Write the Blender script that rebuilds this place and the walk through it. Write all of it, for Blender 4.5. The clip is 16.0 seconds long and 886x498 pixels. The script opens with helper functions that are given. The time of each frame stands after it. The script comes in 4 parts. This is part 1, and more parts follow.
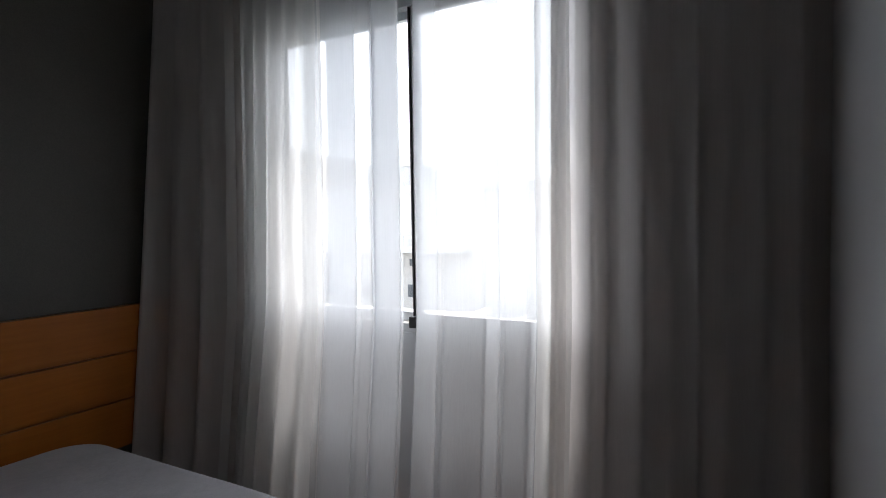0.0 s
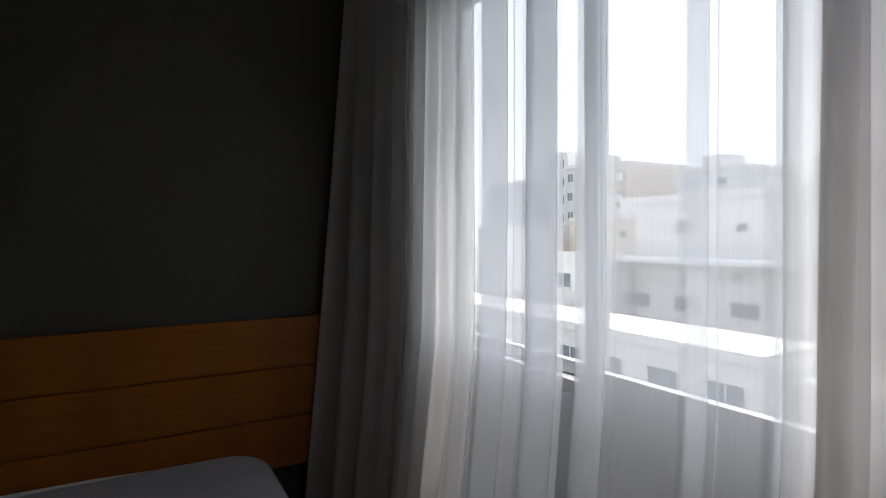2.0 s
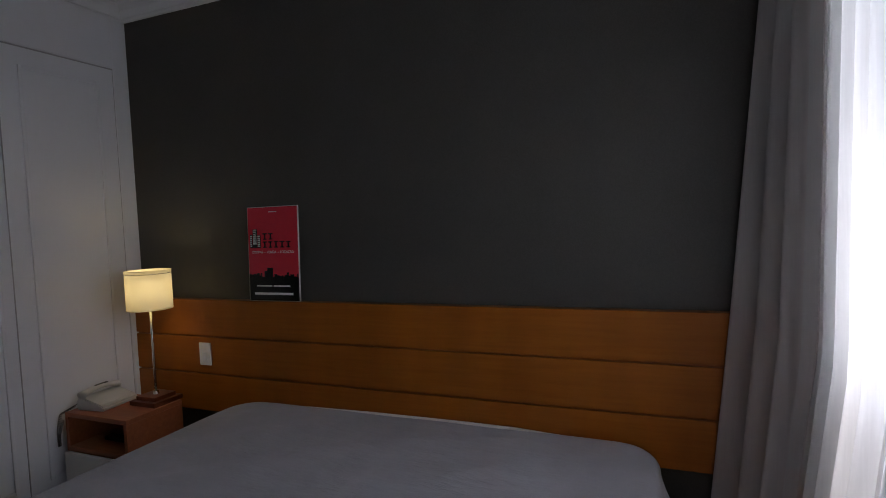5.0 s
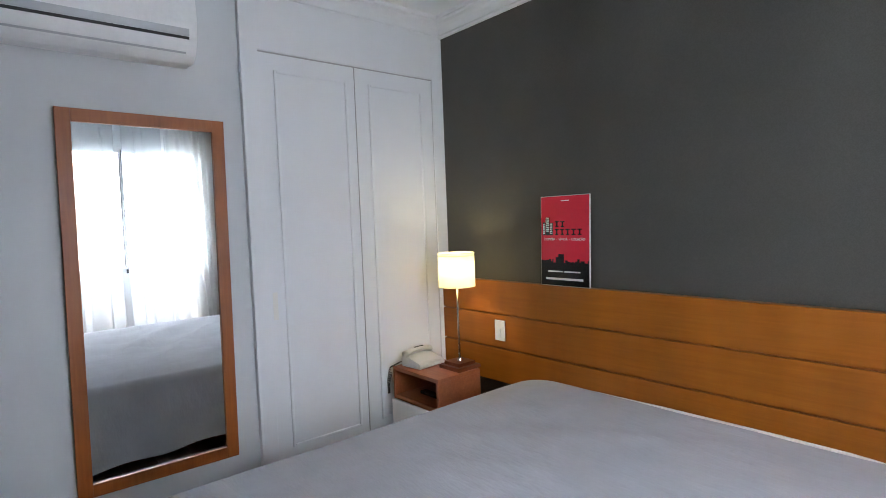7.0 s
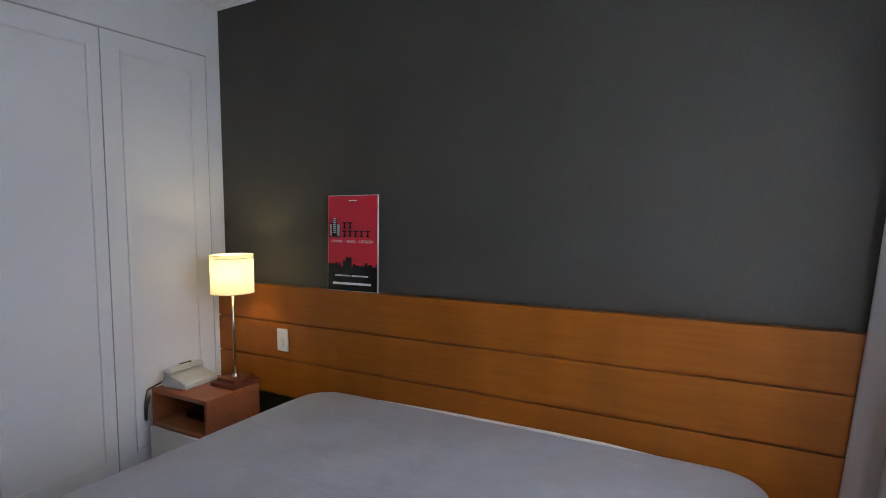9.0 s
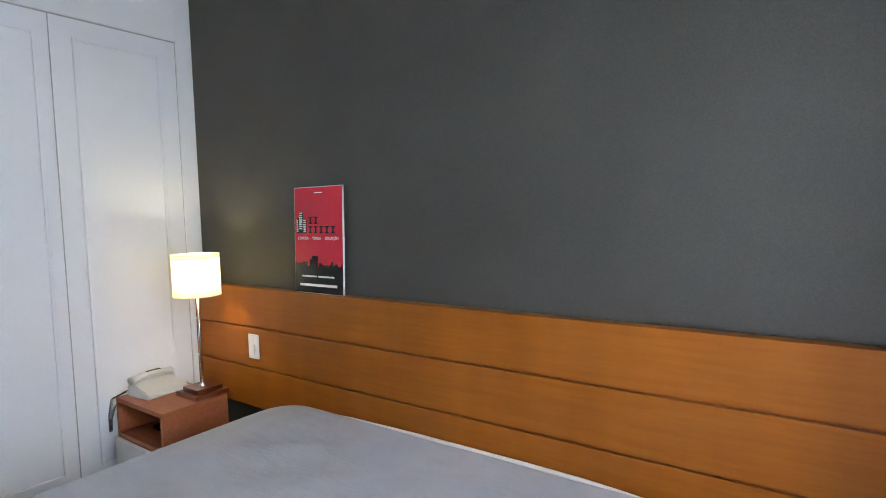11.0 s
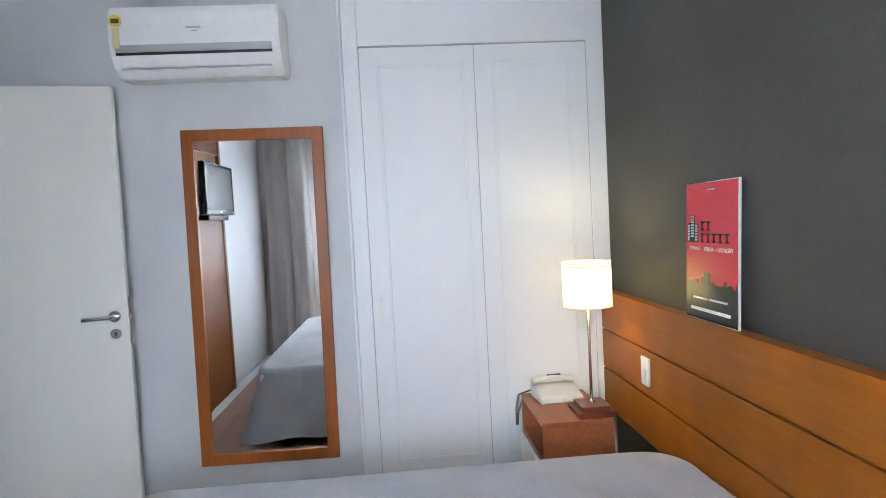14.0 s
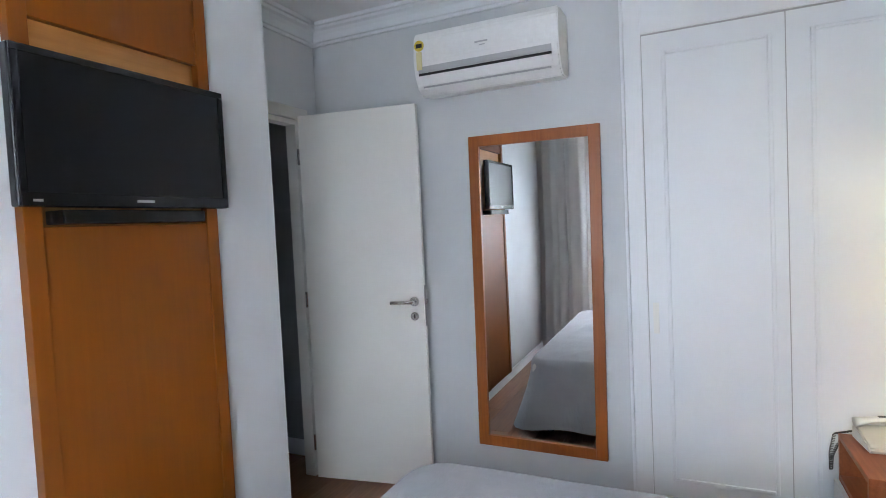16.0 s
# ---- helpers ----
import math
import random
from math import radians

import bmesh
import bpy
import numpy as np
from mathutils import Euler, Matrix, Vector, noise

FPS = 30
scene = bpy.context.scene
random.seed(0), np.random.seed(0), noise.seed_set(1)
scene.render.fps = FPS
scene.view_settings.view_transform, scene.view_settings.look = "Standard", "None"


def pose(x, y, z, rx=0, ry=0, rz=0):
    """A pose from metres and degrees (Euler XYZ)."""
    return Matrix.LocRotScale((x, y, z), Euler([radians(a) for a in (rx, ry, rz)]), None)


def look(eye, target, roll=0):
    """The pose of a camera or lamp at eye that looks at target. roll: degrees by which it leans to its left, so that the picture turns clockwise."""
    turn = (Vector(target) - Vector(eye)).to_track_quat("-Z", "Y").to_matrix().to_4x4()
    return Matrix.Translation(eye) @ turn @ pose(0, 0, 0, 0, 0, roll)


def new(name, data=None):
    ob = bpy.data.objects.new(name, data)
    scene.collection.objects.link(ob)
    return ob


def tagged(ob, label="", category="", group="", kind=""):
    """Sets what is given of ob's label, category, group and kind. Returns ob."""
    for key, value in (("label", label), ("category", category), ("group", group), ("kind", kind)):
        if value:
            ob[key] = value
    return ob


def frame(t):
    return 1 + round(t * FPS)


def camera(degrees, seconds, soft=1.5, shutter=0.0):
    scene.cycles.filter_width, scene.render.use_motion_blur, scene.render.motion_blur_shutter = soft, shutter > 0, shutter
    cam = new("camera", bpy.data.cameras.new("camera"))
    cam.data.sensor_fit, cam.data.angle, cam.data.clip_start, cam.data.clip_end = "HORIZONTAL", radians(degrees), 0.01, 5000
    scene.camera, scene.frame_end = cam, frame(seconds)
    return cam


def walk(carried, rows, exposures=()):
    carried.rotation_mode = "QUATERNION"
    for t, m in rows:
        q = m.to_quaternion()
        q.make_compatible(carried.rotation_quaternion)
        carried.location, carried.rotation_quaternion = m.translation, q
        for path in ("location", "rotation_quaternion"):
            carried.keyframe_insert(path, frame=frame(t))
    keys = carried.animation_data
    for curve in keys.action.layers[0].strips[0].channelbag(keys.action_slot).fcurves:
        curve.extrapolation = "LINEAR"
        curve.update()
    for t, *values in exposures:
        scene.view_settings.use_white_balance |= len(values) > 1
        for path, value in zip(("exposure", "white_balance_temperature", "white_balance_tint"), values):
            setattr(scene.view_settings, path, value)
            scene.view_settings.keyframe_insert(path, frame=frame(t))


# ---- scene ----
# ---------------------------------------------------------------- camera
cam = camera(78.3, 16.0, soft=0.95)
PATH = [
    (0.0, look((1.566, -2.329, 1.320), (3.320, -1.372, 1.238), -1.00)),
    (0.7, look((1.822, -2.291, 1.364), (3.371, -1.031, 1.260), 0.23)),
    (1.0, look((1.960, -2.281, 1.349), (3.413, -0.928, 1.264), 0.30)),
    (1.5, look((2.191, -2.263, 1.324), (3.420, -0.687, 1.270), 0.41)),
    (2.0, look((2.352, -2.231, 1.314), (3.329, -0.486, 1.278), -0.51)),
    (2.5, look((2.498, -2.250, 1.317), (3.049, -0.328, 1.272), -1.20)),
    (3.0, look((2.612, -2.281, 1.287), (2.897, -0.301, 1.256), -1.07)),
    (5.5, look((2.798, -2.175, 1.393), (1.816, -0.438, 1.258), -2.7)),
    (6.0, look((2.781, -2.251, 1.385), (1.602, -0.64, 1.267), -2.6)),
    (6.5, look((2.758, -2.292, 1.357), (1.376, -0.85, 1.259), -2.5)),
    (7.0, look((2.736, -2.302, 1.373), (1.206, -1.018, 1.267), -2.2)),
    (7.5, look((2.701, -2.272, 1.367), (1.121, -1.049, 1.283), -1.6)),
    (8.0, look((2.666, -2.224, 1.366), (1.228, -0.835, 1.308), -1.1)),
    (8.5, look((2.653, -2.166, 1.371), (1.416, -0.597, 1.29), -0.7)),
    (9.0, look((2.682, -2.105, 1.389), (1.699, -0.369, 1.255), -0.4)),
    (11.5, look((2.849, -1.46, 1.353), (1.539, 0.044, 1.21), -2.5)),
    (12.0, look((2.876, -1.285, 1.353), (1.346, -0.005, 1.201), -3.1)),
    (12.5, look((2.834, -1.175, 1.352), (1.136, -0.127, 1.218), -3.0)),
    (13.0, look((2.799, -1.097, 1.366), (0.966, -0.304, 1.263), -2.7)),
    (13.5, look((2.762, -1.052, 1.363), (0.827, -0.556, 1.274), -2.7)),
    (14.0, look((2.731, -1.014, 1.379), (0.737, -0.88, 1.29), -3.0)),
    (14.5, look((2.723, -0.974, 1.387), (0.731, -1.135, 1.307), -2.8)),
    (15.0, look((2.74, -0.998, 1.44), (0.779, -1.38, 1.342), -2.7)),
    (15.5, look((2.728, -0.968, 1.438), (0.842, -1.626, 1.347), -2.6)),
    (16.0, look((2.715, -1.004, 1.441), (0.899, -1.837, 1.352), -2.7)),
]
EXPOSURES = [(0.0, 1.65, 6450, 13), (1.0, 1.2, 6450, 13), (2.0, 0.95, 6450, 13), (3.2, 1.25, 6400, 14), (4.3, 1.65, 6300, 16), (5.5, 2.5, 6100, 20), (6.0, 2.6, 6050, 20),
             (6.5, 4.0, 6000, 13), (7.0, 4.35, 6000, 11), (7.5, 4.45, 6000, 11), (8.5, 4.4, 6000, 12), (9.2, 3.5, 6000, 15), (10.2, 4.3, 5900, 12), (11.3, 4.55, 5850, 10),
             (12.5, 4.8, 5850, 10), (14.5, 4.85, 5900, 11), (15.2, 4.95, 5850, 10), (16.0, 4.7, 5950, 10)]
walk(cam, PATH, EXPOSURES)

# ---------------------------------------------------------------- light
world = bpy.data.worlds.new("sky")
scene.world = world
world.use_nodes = True
wn, wl = world.node_tree.nodes, world.node_tree.links
sky = wn.new("ShaderNodeTexSky")
sky.sky_type = "NISHITA"
sky.sun_disc = False
sky.sun_elevation = radians(70)
sky.sun_rotation = radians(73)
sky.dust_density, sky.air_density, sky.ozone_density = 7.0, 0.7, 0.6
wn["Background"].inputs["Strength"].default_value = 0.15
haze = wn.new("ShaderNodeMix")
haze.data_type = "RGBA"
haze.inputs[0].default_value = 0.7
haze.inputs[7].default_value = (6.6, 6.9, 7.2, 1)
wl.new(sky.outputs["Color"], haze.inputs[6])
wl.new(haze.outputs[2], wn["Background"].inputs["Color"])

sun = new("sun", bpy.data.lights.new("sun", "SUN"))
sun.data.energy, sun.data.angle, sun.data.color = 2.7, radians(10), (1.0, 0.98, 0.95)
sun.matrix_world = look((27, 8, 94), (0, 0, 0))

bulb = new("lamp_bulb_light", bpy.data.lights.new("lamp_bulb_light", "POINT"))
bulb.data.energy, bulb.data.color, bulb.data.shadow_soft_size = 0.20, (1.0, 0.81, 0.43), 0.03
bulb.location = (0.375, -0.225, 1.095)


# ---------------------------------------------------------------- materials
def nodes_of(name):
    m = bpy.data.materials.new(name)
    m.use_nodes = True
    t = m.node_tree
    return m, t, t.nodes["Principled BSDF"]


def coords(t, scale=(1, 1, 1), kind="Object"):
    tc = t.nodes.new("ShaderNodeTexCoord")
    mp = t.nodes.new("ShaderNodeMapping")
    mp.inputs["Scale"].default_value = scale
    t.links.new(tc.outputs[kind], mp.inputs["Vector"])
    return mp.outputs["Vector"]


def noise_tex(t, vec, scale, detail=4, rough=0.55):
    n = t.nodes.new("ShaderNodeTexNoise")
    n.inputs["Scale"].default_value, n.inputs["Detail"].default_value, n.inputs["Roughness"].default_value = scale, detail, rough
    t.links.new(vec, n.inputs["Vector"])
    return n.outputs["Fac"]


def ramp(t, fac, stops):
    r = t.nodes.new("ShaderNodeValToRGB")
    while len(r.color_ramp.elements) < len(stops):
        r.color_ramp.elements.new(0.5)
    for e, (p, c) in zip(r.color_ramp.elements, stops):
        e.position, e.color = p, (*c, 1)
    t.links.new(fac, r.inputs["Fac"])
    return r.outputs["Color"]


def mix_col(t, a, b, fac, mode="MULTIPLY"):
    n = t.nodes.new("ShaderNodeMix")
    n.data_type, n.blend_type = "RGBA", mode
    n.inputs[0].default_value = fac
    t.links.new(a, n.inputs[6])
    t.links.new(b, n.inputs[7])
    return n.outputs[2]


def bump(t, b, fac, strength, dist=0.002):
    n = t.nodes.new("ShaderNodeBump")
    n.inputs["Strength"].default_value, n.inputs["Distance"].default_value = strength, dist
    t.links.new(fac, n.inputs["Height"])
    t.links.new(n.outputs["Normal"], b.inputs["Normal"])


def sc(c, k):
    return tuple(min(1, v * k) for v in c)


def paint(name, c, rough=0.55, grain=220, amount=0.12, blotch=0.06, fleck=0.0):
    """Rolled wall or lacquer paint: fine roller stipple and faint large blotches."""
    m, t, b = nodes_of(name)
    v = coords(t)
    big = ramp(t, noise_tex(t, v, 1.7, 3), [(0.3, sc(c, 1 - blotch)), (0.7, sc(c, 1 + blotch))])
    if fleck:
        small = ramp(t, noise_tex(t, v, grain * 1.6, 2), [(0.35, (1 - fleck,) * 3), (0.65, (1 + fleck,) * 3)])
        big = mix_col(t, big, small, 1.0)
    t.links.new(big, b.inputs["Base Color"])
    b.inputs["Roughness"].default_value = rough
    bump(t, b, noise_tex(t, v, grain, 3), amount, 0.001)
    return m


def wood(name, dark, light, axis="X", rough=0.35, scale=1.0, coat=0.25):
    """Veneer with the grain along one axis."""
    m, t, b = nodes_of(name)
    s = {"X": (1.2, 22, 22), "Y": (22, 1.2, 22), "Z": (22, 22, 1.2)}[axis]
    v = coords(t, tuple(k * scale for k in s))
    fine = noise_tex(t, v, 3.0, 8, 0.65)
    col = ramp(t, fine, [(0.3, dark), (0.7, light)])
    v2 = coords(t, (2.2, 2.2, 0.35) if axis == "X" else (0.9, 0.9, 0.9))
    large = ramp(t, noise_tex(t, v2, 2.2, 3), [(0.25, (0.82, 0.80, 0.78)), (0.75, (1.1, 1.08, 1.05))])
    t.links.new(mix_col(t, col, large, 1.0), b.inputs["Base Color"])
    b.inputs["Roughness"].default_value = rough
    b.inputs["Coat Weight"].default_value = coat
    b.inputs["Coat Roughness"].default_value = 0.25
    bump(t, b, fine, 0.04, 0.001)
    return m


def plain(name, c, rough=0.4, metal=0.0, grain=40, var=0.025):
    m, t, b = nodes_of(name)
    v = coords(t)
    n = noise_tex(t, v, grain, 3)
    t.links.new(ramp(t, n, [(0.3, sc(c, 1 - var)), (0.7, sc(c, 1 + var))]), b.inputs["Base Color"])
    b.inputs["Roughness"].default_value, b.inputs["Metallic"].default_value = rough, metal
    bump(t, b, noise_tex(t, v, 900, 2), 0.02, 0.0003)
    return m


def fabric(name, c, weave=900, rough=0.9, fold=0.0):
    m, t, b = nodes_of(name)
    v = coords(t)
    w = noise_tex(t, v, weave, 2)
    col = ramp(t, noise_tex(t, v, 5, 4), [(0.3, sc(c, 0.93)), (0.7, sc(c, 1.06))])
    t.links.new(col, b.inputs["Base Color"])
    b.inputs["Roughness"].default_value = rough
    b.inputs["Sheen Weight"].default_value = 0.15
    bump(t, b, w, 0.15, 0.0008)
    if fold:
        soft = t.nodes.new("ShaderNodeBump")
        soft.inputs["Strength"].default_value, soft.inputs["Distance"].default_value = fold, 0.02
        t.links.new(noise_tex(t, coords(t, (1.6, 4.5, 2.0)), 1.6, 5, 0.6), soft.inputs["Height"])
        t.links.new(soft.outputs["Normal"], [n for n in t.nodes if n.bl_idname == "ShaderNodeBump"][0].inputs["Normal"])
    return m


def curtain_cloth(name, c, opacity, through_light, weave=700):
    """Thin woven cloth: part open between the threads, part diffuse, part letting light through."""
    m = bpy.data.materials.new(name)
    m.use_nodes = True
    t = m.node_tree
    t.nodes.remove(t.nodes["Principled BSDF"])
    out = t.nodes["Material Output"]
    v = coords(t)
    col = ramp(t, noise_tex(t, coords(t, (60, 60, 1.5)), 3, 5), [(0.3, sc(c, 0.96)), (0.7, sc(c, 1.02))])
    dif, tra, gap = (t.nodes.new("ShaderNodeBsdf" + k) for k in ("Diffuse", "Translucent", "Transparent"))
    t.links.new(col, dif.inputs["Color"])
    t.links.new(col, tra.inputs["Color"])
    m1, m2 = t.nodes.new("ShaderNodeMixShader"), t.nodes.new("ShaderNodeMixShader")
    m1.inputs[0].default_value = through_light
    t.links.new(dif.outputs[0], m1.inputs[1])
    t.links.new(tra.outputs[0], m1.inputs[2])
    op = t.nodes.new("ShaderNodeMapRange")
    op.inputs["To Min"].default_value, op.inputs["To Max"].default_value = opacity - 0.06, opacity + 0.06
    t.links.new(noise_tex(t, v, weave, 1), op.inputs["Value"])
    t.links.new(op.outputs[0], m2.inputs[0])
    t.links.new(gap.outputs[0], m2.inputs[1])
    t.links.new(m1.outputs[0], m2.inputs[2])
    t.links.new(m2.outputs[0], out.inputs["Surface"])
    return m


def glass(name):
    m, t, b = nodes_of(name)
    t.nodes.remove(b)
    g, tr, mx = t.nodes.new("ShaderNodeBsdfGlossy"), t.nodes.new("ShaderNodeBsdfTransparent"), t.nodes.new("ShaderNodeMixShader")
    g.inputs["Roughness"].default_value = 0.02
    tr.inputs["Color"].default_value = (0.95, 0.97, 0.97, 1)
    mx.inputs[0].default_value = 0.05
    t.links.new(tr.outputs[0], mx.inputs[1])
    t.links.new(g.outputs[0], mx.inputs[2])
    t.links.new(mx.outputs[0], t.nodes["Material Output"].inputs["Surface"])
    return m


def shade_cloth(name, c):
    m, t, b = nodes_of(name)
    t.nodes.remove(b)
    d, tr, mx = t.nodes.new("ShaderNodeBsdfDiffuse"), t.nodes.new("ShaderNodeBsdfTranslucent"), t.nodes.new("ShaderNodeMixShader")
    col = ramp(t, noise_tex(t, coords(t, (30, 30, 300)), 4, 3), [(0.3, sc(c, 0.94)), (0.7, c)])
    t.links.new(col, d.inputs["Color"])
    t.links.new(col, tr.inputs["Color"])
    mx.inputs[0].default_value = 0.31
    t.links.new(d.outputs[0], mx.inputs[1])
    t.links.new(tr.outputs[0], mx.inputs[2])
    t.links.new(mx.outputs[0], t.nodes["Material Output"].inputs["Surface"])
    return m


def floor_wood(name):
    m, t, b = nodes_of(name)
    v = coords(t, (1.0, 20, 1))
    fine = noise_tex(t, v, 3, 8, 0.65)
    col = ramp(t, fine, [(0.3, (0.16, 0.07, 0.035)), (0.7, (0.30, 0.145, 0.075))])
    oi = t.nodes.new("ShaderNodeObjectInfo")
    tint = ramp(t, oi.outputs["Random"], [(0.0, (0.8, 0.78, 0.76)), (1.0, (1.12, 1.1, 1.08))])
    t.links.new(mix_col(t, col, tint, 1.0), b.inputs["Base Color"])
    b.inputs["Roughness"].default_value = 0.32
    bump(t, b, fine, 0.06, 0.001)
    return m


M_WALL = paint("grey_wall_paint", (0.62, 0.635, 0.65))
M_DARK = paint("charcoal_wall_paint", (0.064, 0.061, 0.052), 0.6, 160, 0.4, 0.10, 0.12)
M_WHITE = paint("white_lacquer", (0.79, 0.81, 0.835), 0.38, 300, 0.05, 0.02)
M_CEIL = paint("ceiling_paint", (0.80, 0.81, 0.82), 0.7)
M_DOOR = paint("cream_door_lacquer", (0.81, 0.80, 0.76), 0.35, 260, 0.05, 0.02)
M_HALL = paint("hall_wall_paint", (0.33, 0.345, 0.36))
M_HEAD = wood("headboard_veneer", (0.305, 0.091, 0.006), (0.368, 0.117, 0.009), "X", 0.45, 1.0, 0.03)
M_PANEL = wood("panel_veneer", (0.198, 0.054, 0.003), (0.222, 0.063, 0.004), "Z", 0.42, 1.0, 0.12)
M_NICHE = wood("niche_veneer", (0.46, 0.195, 0.045), (0.54, 0.24, 0.06), "X", 0.42, 1.0, 0.1)
M_FRAME = wood("mirror_frame_wood", (0.29, 0.078, 0.010), (0.37, 0.108, 0.016), "Z", 0.42, 1.0, 0.1)
M_STAND = wood("nightstand_wood", (0.30, 0.085, 0.03), (0.42, 0.135, 0.05), "X", 0.42, 1.0, 0.1)
M_BASE = wood("lamp_base_wood", (0.13, 0.030, 0.010), (0.19, 0.05, 0.018), "X")
for m_ in (M_HEAD, M_PANEL):
    m_.node_tree.nodes["Principled BSDF"].inputs["Specular IOR Level"].default_value = 0.25
M_FLOOR = floor_wood("laminate_floor")
M_SHEET = fabric("grey_bedspread_cloth", (0.41, 0.415, 0.445), fold=0.85)
M_LINEN = fabric("white_sheet_cloth", (0.78, 0.76, 0.72))
M_BOX = fabric("dark_bed_base_cloth", (0.05, 0.045, 0.04))
M_SHEER = curtain_cloth("sheer_voile", (0.85, 0.875, 0.90), 0.36, 0.60)
M_SHEER2 = curtain_cloth("sheer_voile_double", (0.85, 0.875, 0.90), 0.55, 0.60)
M_VOILE = curtain_cloth("gathered_voile", (0.86, 0.86, 0.85), 0.80, 0.60)
M_DRAPE = curtain_cloth("drape_cloth", (0.73, 0.70, 0.685), 0.93, 0.52)
M_ALU = plain("window_aluminium", (0.62, 0.63, 0.64), 0.4, 0.6)
M_RUBBER = plain("black_gasket", (0.02, 0.02, 0.022), 0.5)
M_CHROME = plain("brushed_chrome", (0.62, 0.61, 0.60), 0.25, 1.0)
M_BLACK = plain("gloss_black_plastic", (0.012, 0.012, 0.014), 0.22)
M_SCREEN = plain("tv_screen", (0.010, 0.010, 0.011), 0.28, 0, 60, 0.03)
M_PLASTIC = plain("white_plastic", (0.85, 0.85, 0.85), 0.35)
M_CREAM = plain("cream_plastic", (0.60, 0.61, 0.585), 0.4)
M_SILVER = plain("silver_plastic", (0.50, 0.51, 0.53), 0.3, 0.5)
M_BLACK.node_tree.nodes["Principled BSDF"].inputs["Specular IOR Level"].default_value = 0.3
M_SCREEN.node_tree.nodes["Principled BSDF"].inputs["Specular IOR Level"].default_value = 0.25
M_GLASS = glass("window_glass")
M_SHADE = shade_cloth("cream_lampshade_cloth", (0.88, 0.82, 0.60))
M_RED = plain("red_print", (0.62, 0.03, 0.05), 0.22)
M_BLACKPRINT = plain("black_print", (0.012, 0.012, 0.012), 0.22)
M_WHITEPRINT = plain("white_print", (0.75, 0.74, 0.72), 0.25)
M_YELLOW = plain("yellow_sticker", (0.72, 0.55, 0.06), 0.4)
M_PALEYELLOW = plain("pale_yellow_sticker", (0.75, 0.68, 0.38), 0.4)
M_FLOORSTONE = plain("grey_sill_stone", (0.30, 0.30, 0.31), 0.7, 0, 60, 0.12)
# flat grey that paints shade into the wardrobe's door gaps
M_GAP = plain("gap_shade_grey", (0.44, 0.44, 0.445), 0.8)
M_CORD = plain("black_cord", (0.015, 0.014, 0.016), 0.45)

mm = bpy.data.materials.new("mirror_silver")
mm.use_nodes = True
mm.node_tree.nodes["Principled BSDF"].inputs["Metallic"].default_value = 1.0
mm.node_tree.nodes["Principled BSDF"].inputs["Roughness"].default_value = 0.015
mm.node_tree.nodes["Principled BSDF"].inputs["Base Color"].default_value = (0.88, 0.9, 0.9, 1)
M_MIRROR = mm


# ---------------------------------------------------------------- mesh helpers
def add_box(bm, x0, x1, y0, y1, z0, z1, bevel=0.0, segs=2):
    r = bmesh.ops.create_cube(bm, size=1.0)
    vs = r["verts"]
    for q in vs:
        q.co = Vector(((x0 + x1) / 2 + q.co.x * (x1 - x0), (y0 + y1) / 2 + q.co.y * (y1 - y0), (z0 + z1) / 2 + q.co.z * (z1 - z0)))
    if bevel:
        es = list({e for q in vs for e in q.link_edges})
        bmesh.ops.bevel(bm, geom=es, offset=bevel, segments=segs, affect="EDGES", profile=0.6)
    return bm


def box(x0, x1, y0, y1, z0, z1, bevel=0.0, segs=2):
    return add_box(bmesh.new(), x0, x1, y0, y1, z0, z1, bevel, segs)


def boxes(*specs, bevel=0.0):
    bm = bmesh.new()
    for s in specs:
        add_box(bm, *s, bevel)
    return bm


def cyl(r0, r1, z0, z1, x=0, y=0, n=32, caps=True):
    bm = bmesh.new()
    bmesh.ops.create_cone(bm, cap_ends=caps, segments=n, radius1=r0, radius2=r1, depth=z1 - z0, matrix=Matrix.Translation((x, y, (z0 + z1) / 2)))
    return bm


def part(name, bm, material, parent=None, label="", smooth=False):
    me = bpy.data.meshes.new(name)
    bmesh.ops.recalc_face_normals(bm, faces=bm.faces)
    bm.to_mesh(me)
    bm.free()
    me.materials.append(material)
    if smooth:
        for p in me.polygons:
            p.use_smooth = True
    ob = new(name, me)
    if parent:
        ob.parent = parent
    if label:
        ob["label"] = label
    return ob


def thing(name, label, category, group="", kind="", at=(0, 0, 0)):
    e = new(name)
    e.location = at
    return tagged(e, label, category, group, kind)


def structure(name, bm, material, label, category, smooth=False):
    return tagged(part(name, bm, material, None, "", smooth), label, category, "", "structure")


def sweep(points, profile, closed=False):
    """A profile of (out, up) pairs carried along points of (x, y, nx, ny), n pointing into the room."""
    bm = bmesh.new()
    rings = [[bm.verts.new((x + nx * o, y + ny * o, u)) for o, u in profile] for x, y, nx, ny in points]
    for a, b in zip(rings, rings[1:]):
        for i in range(len(profile) - 1):
            bm.faces.new((a[i], b[i], b[i + 1], a[i + 1]))
    return bm


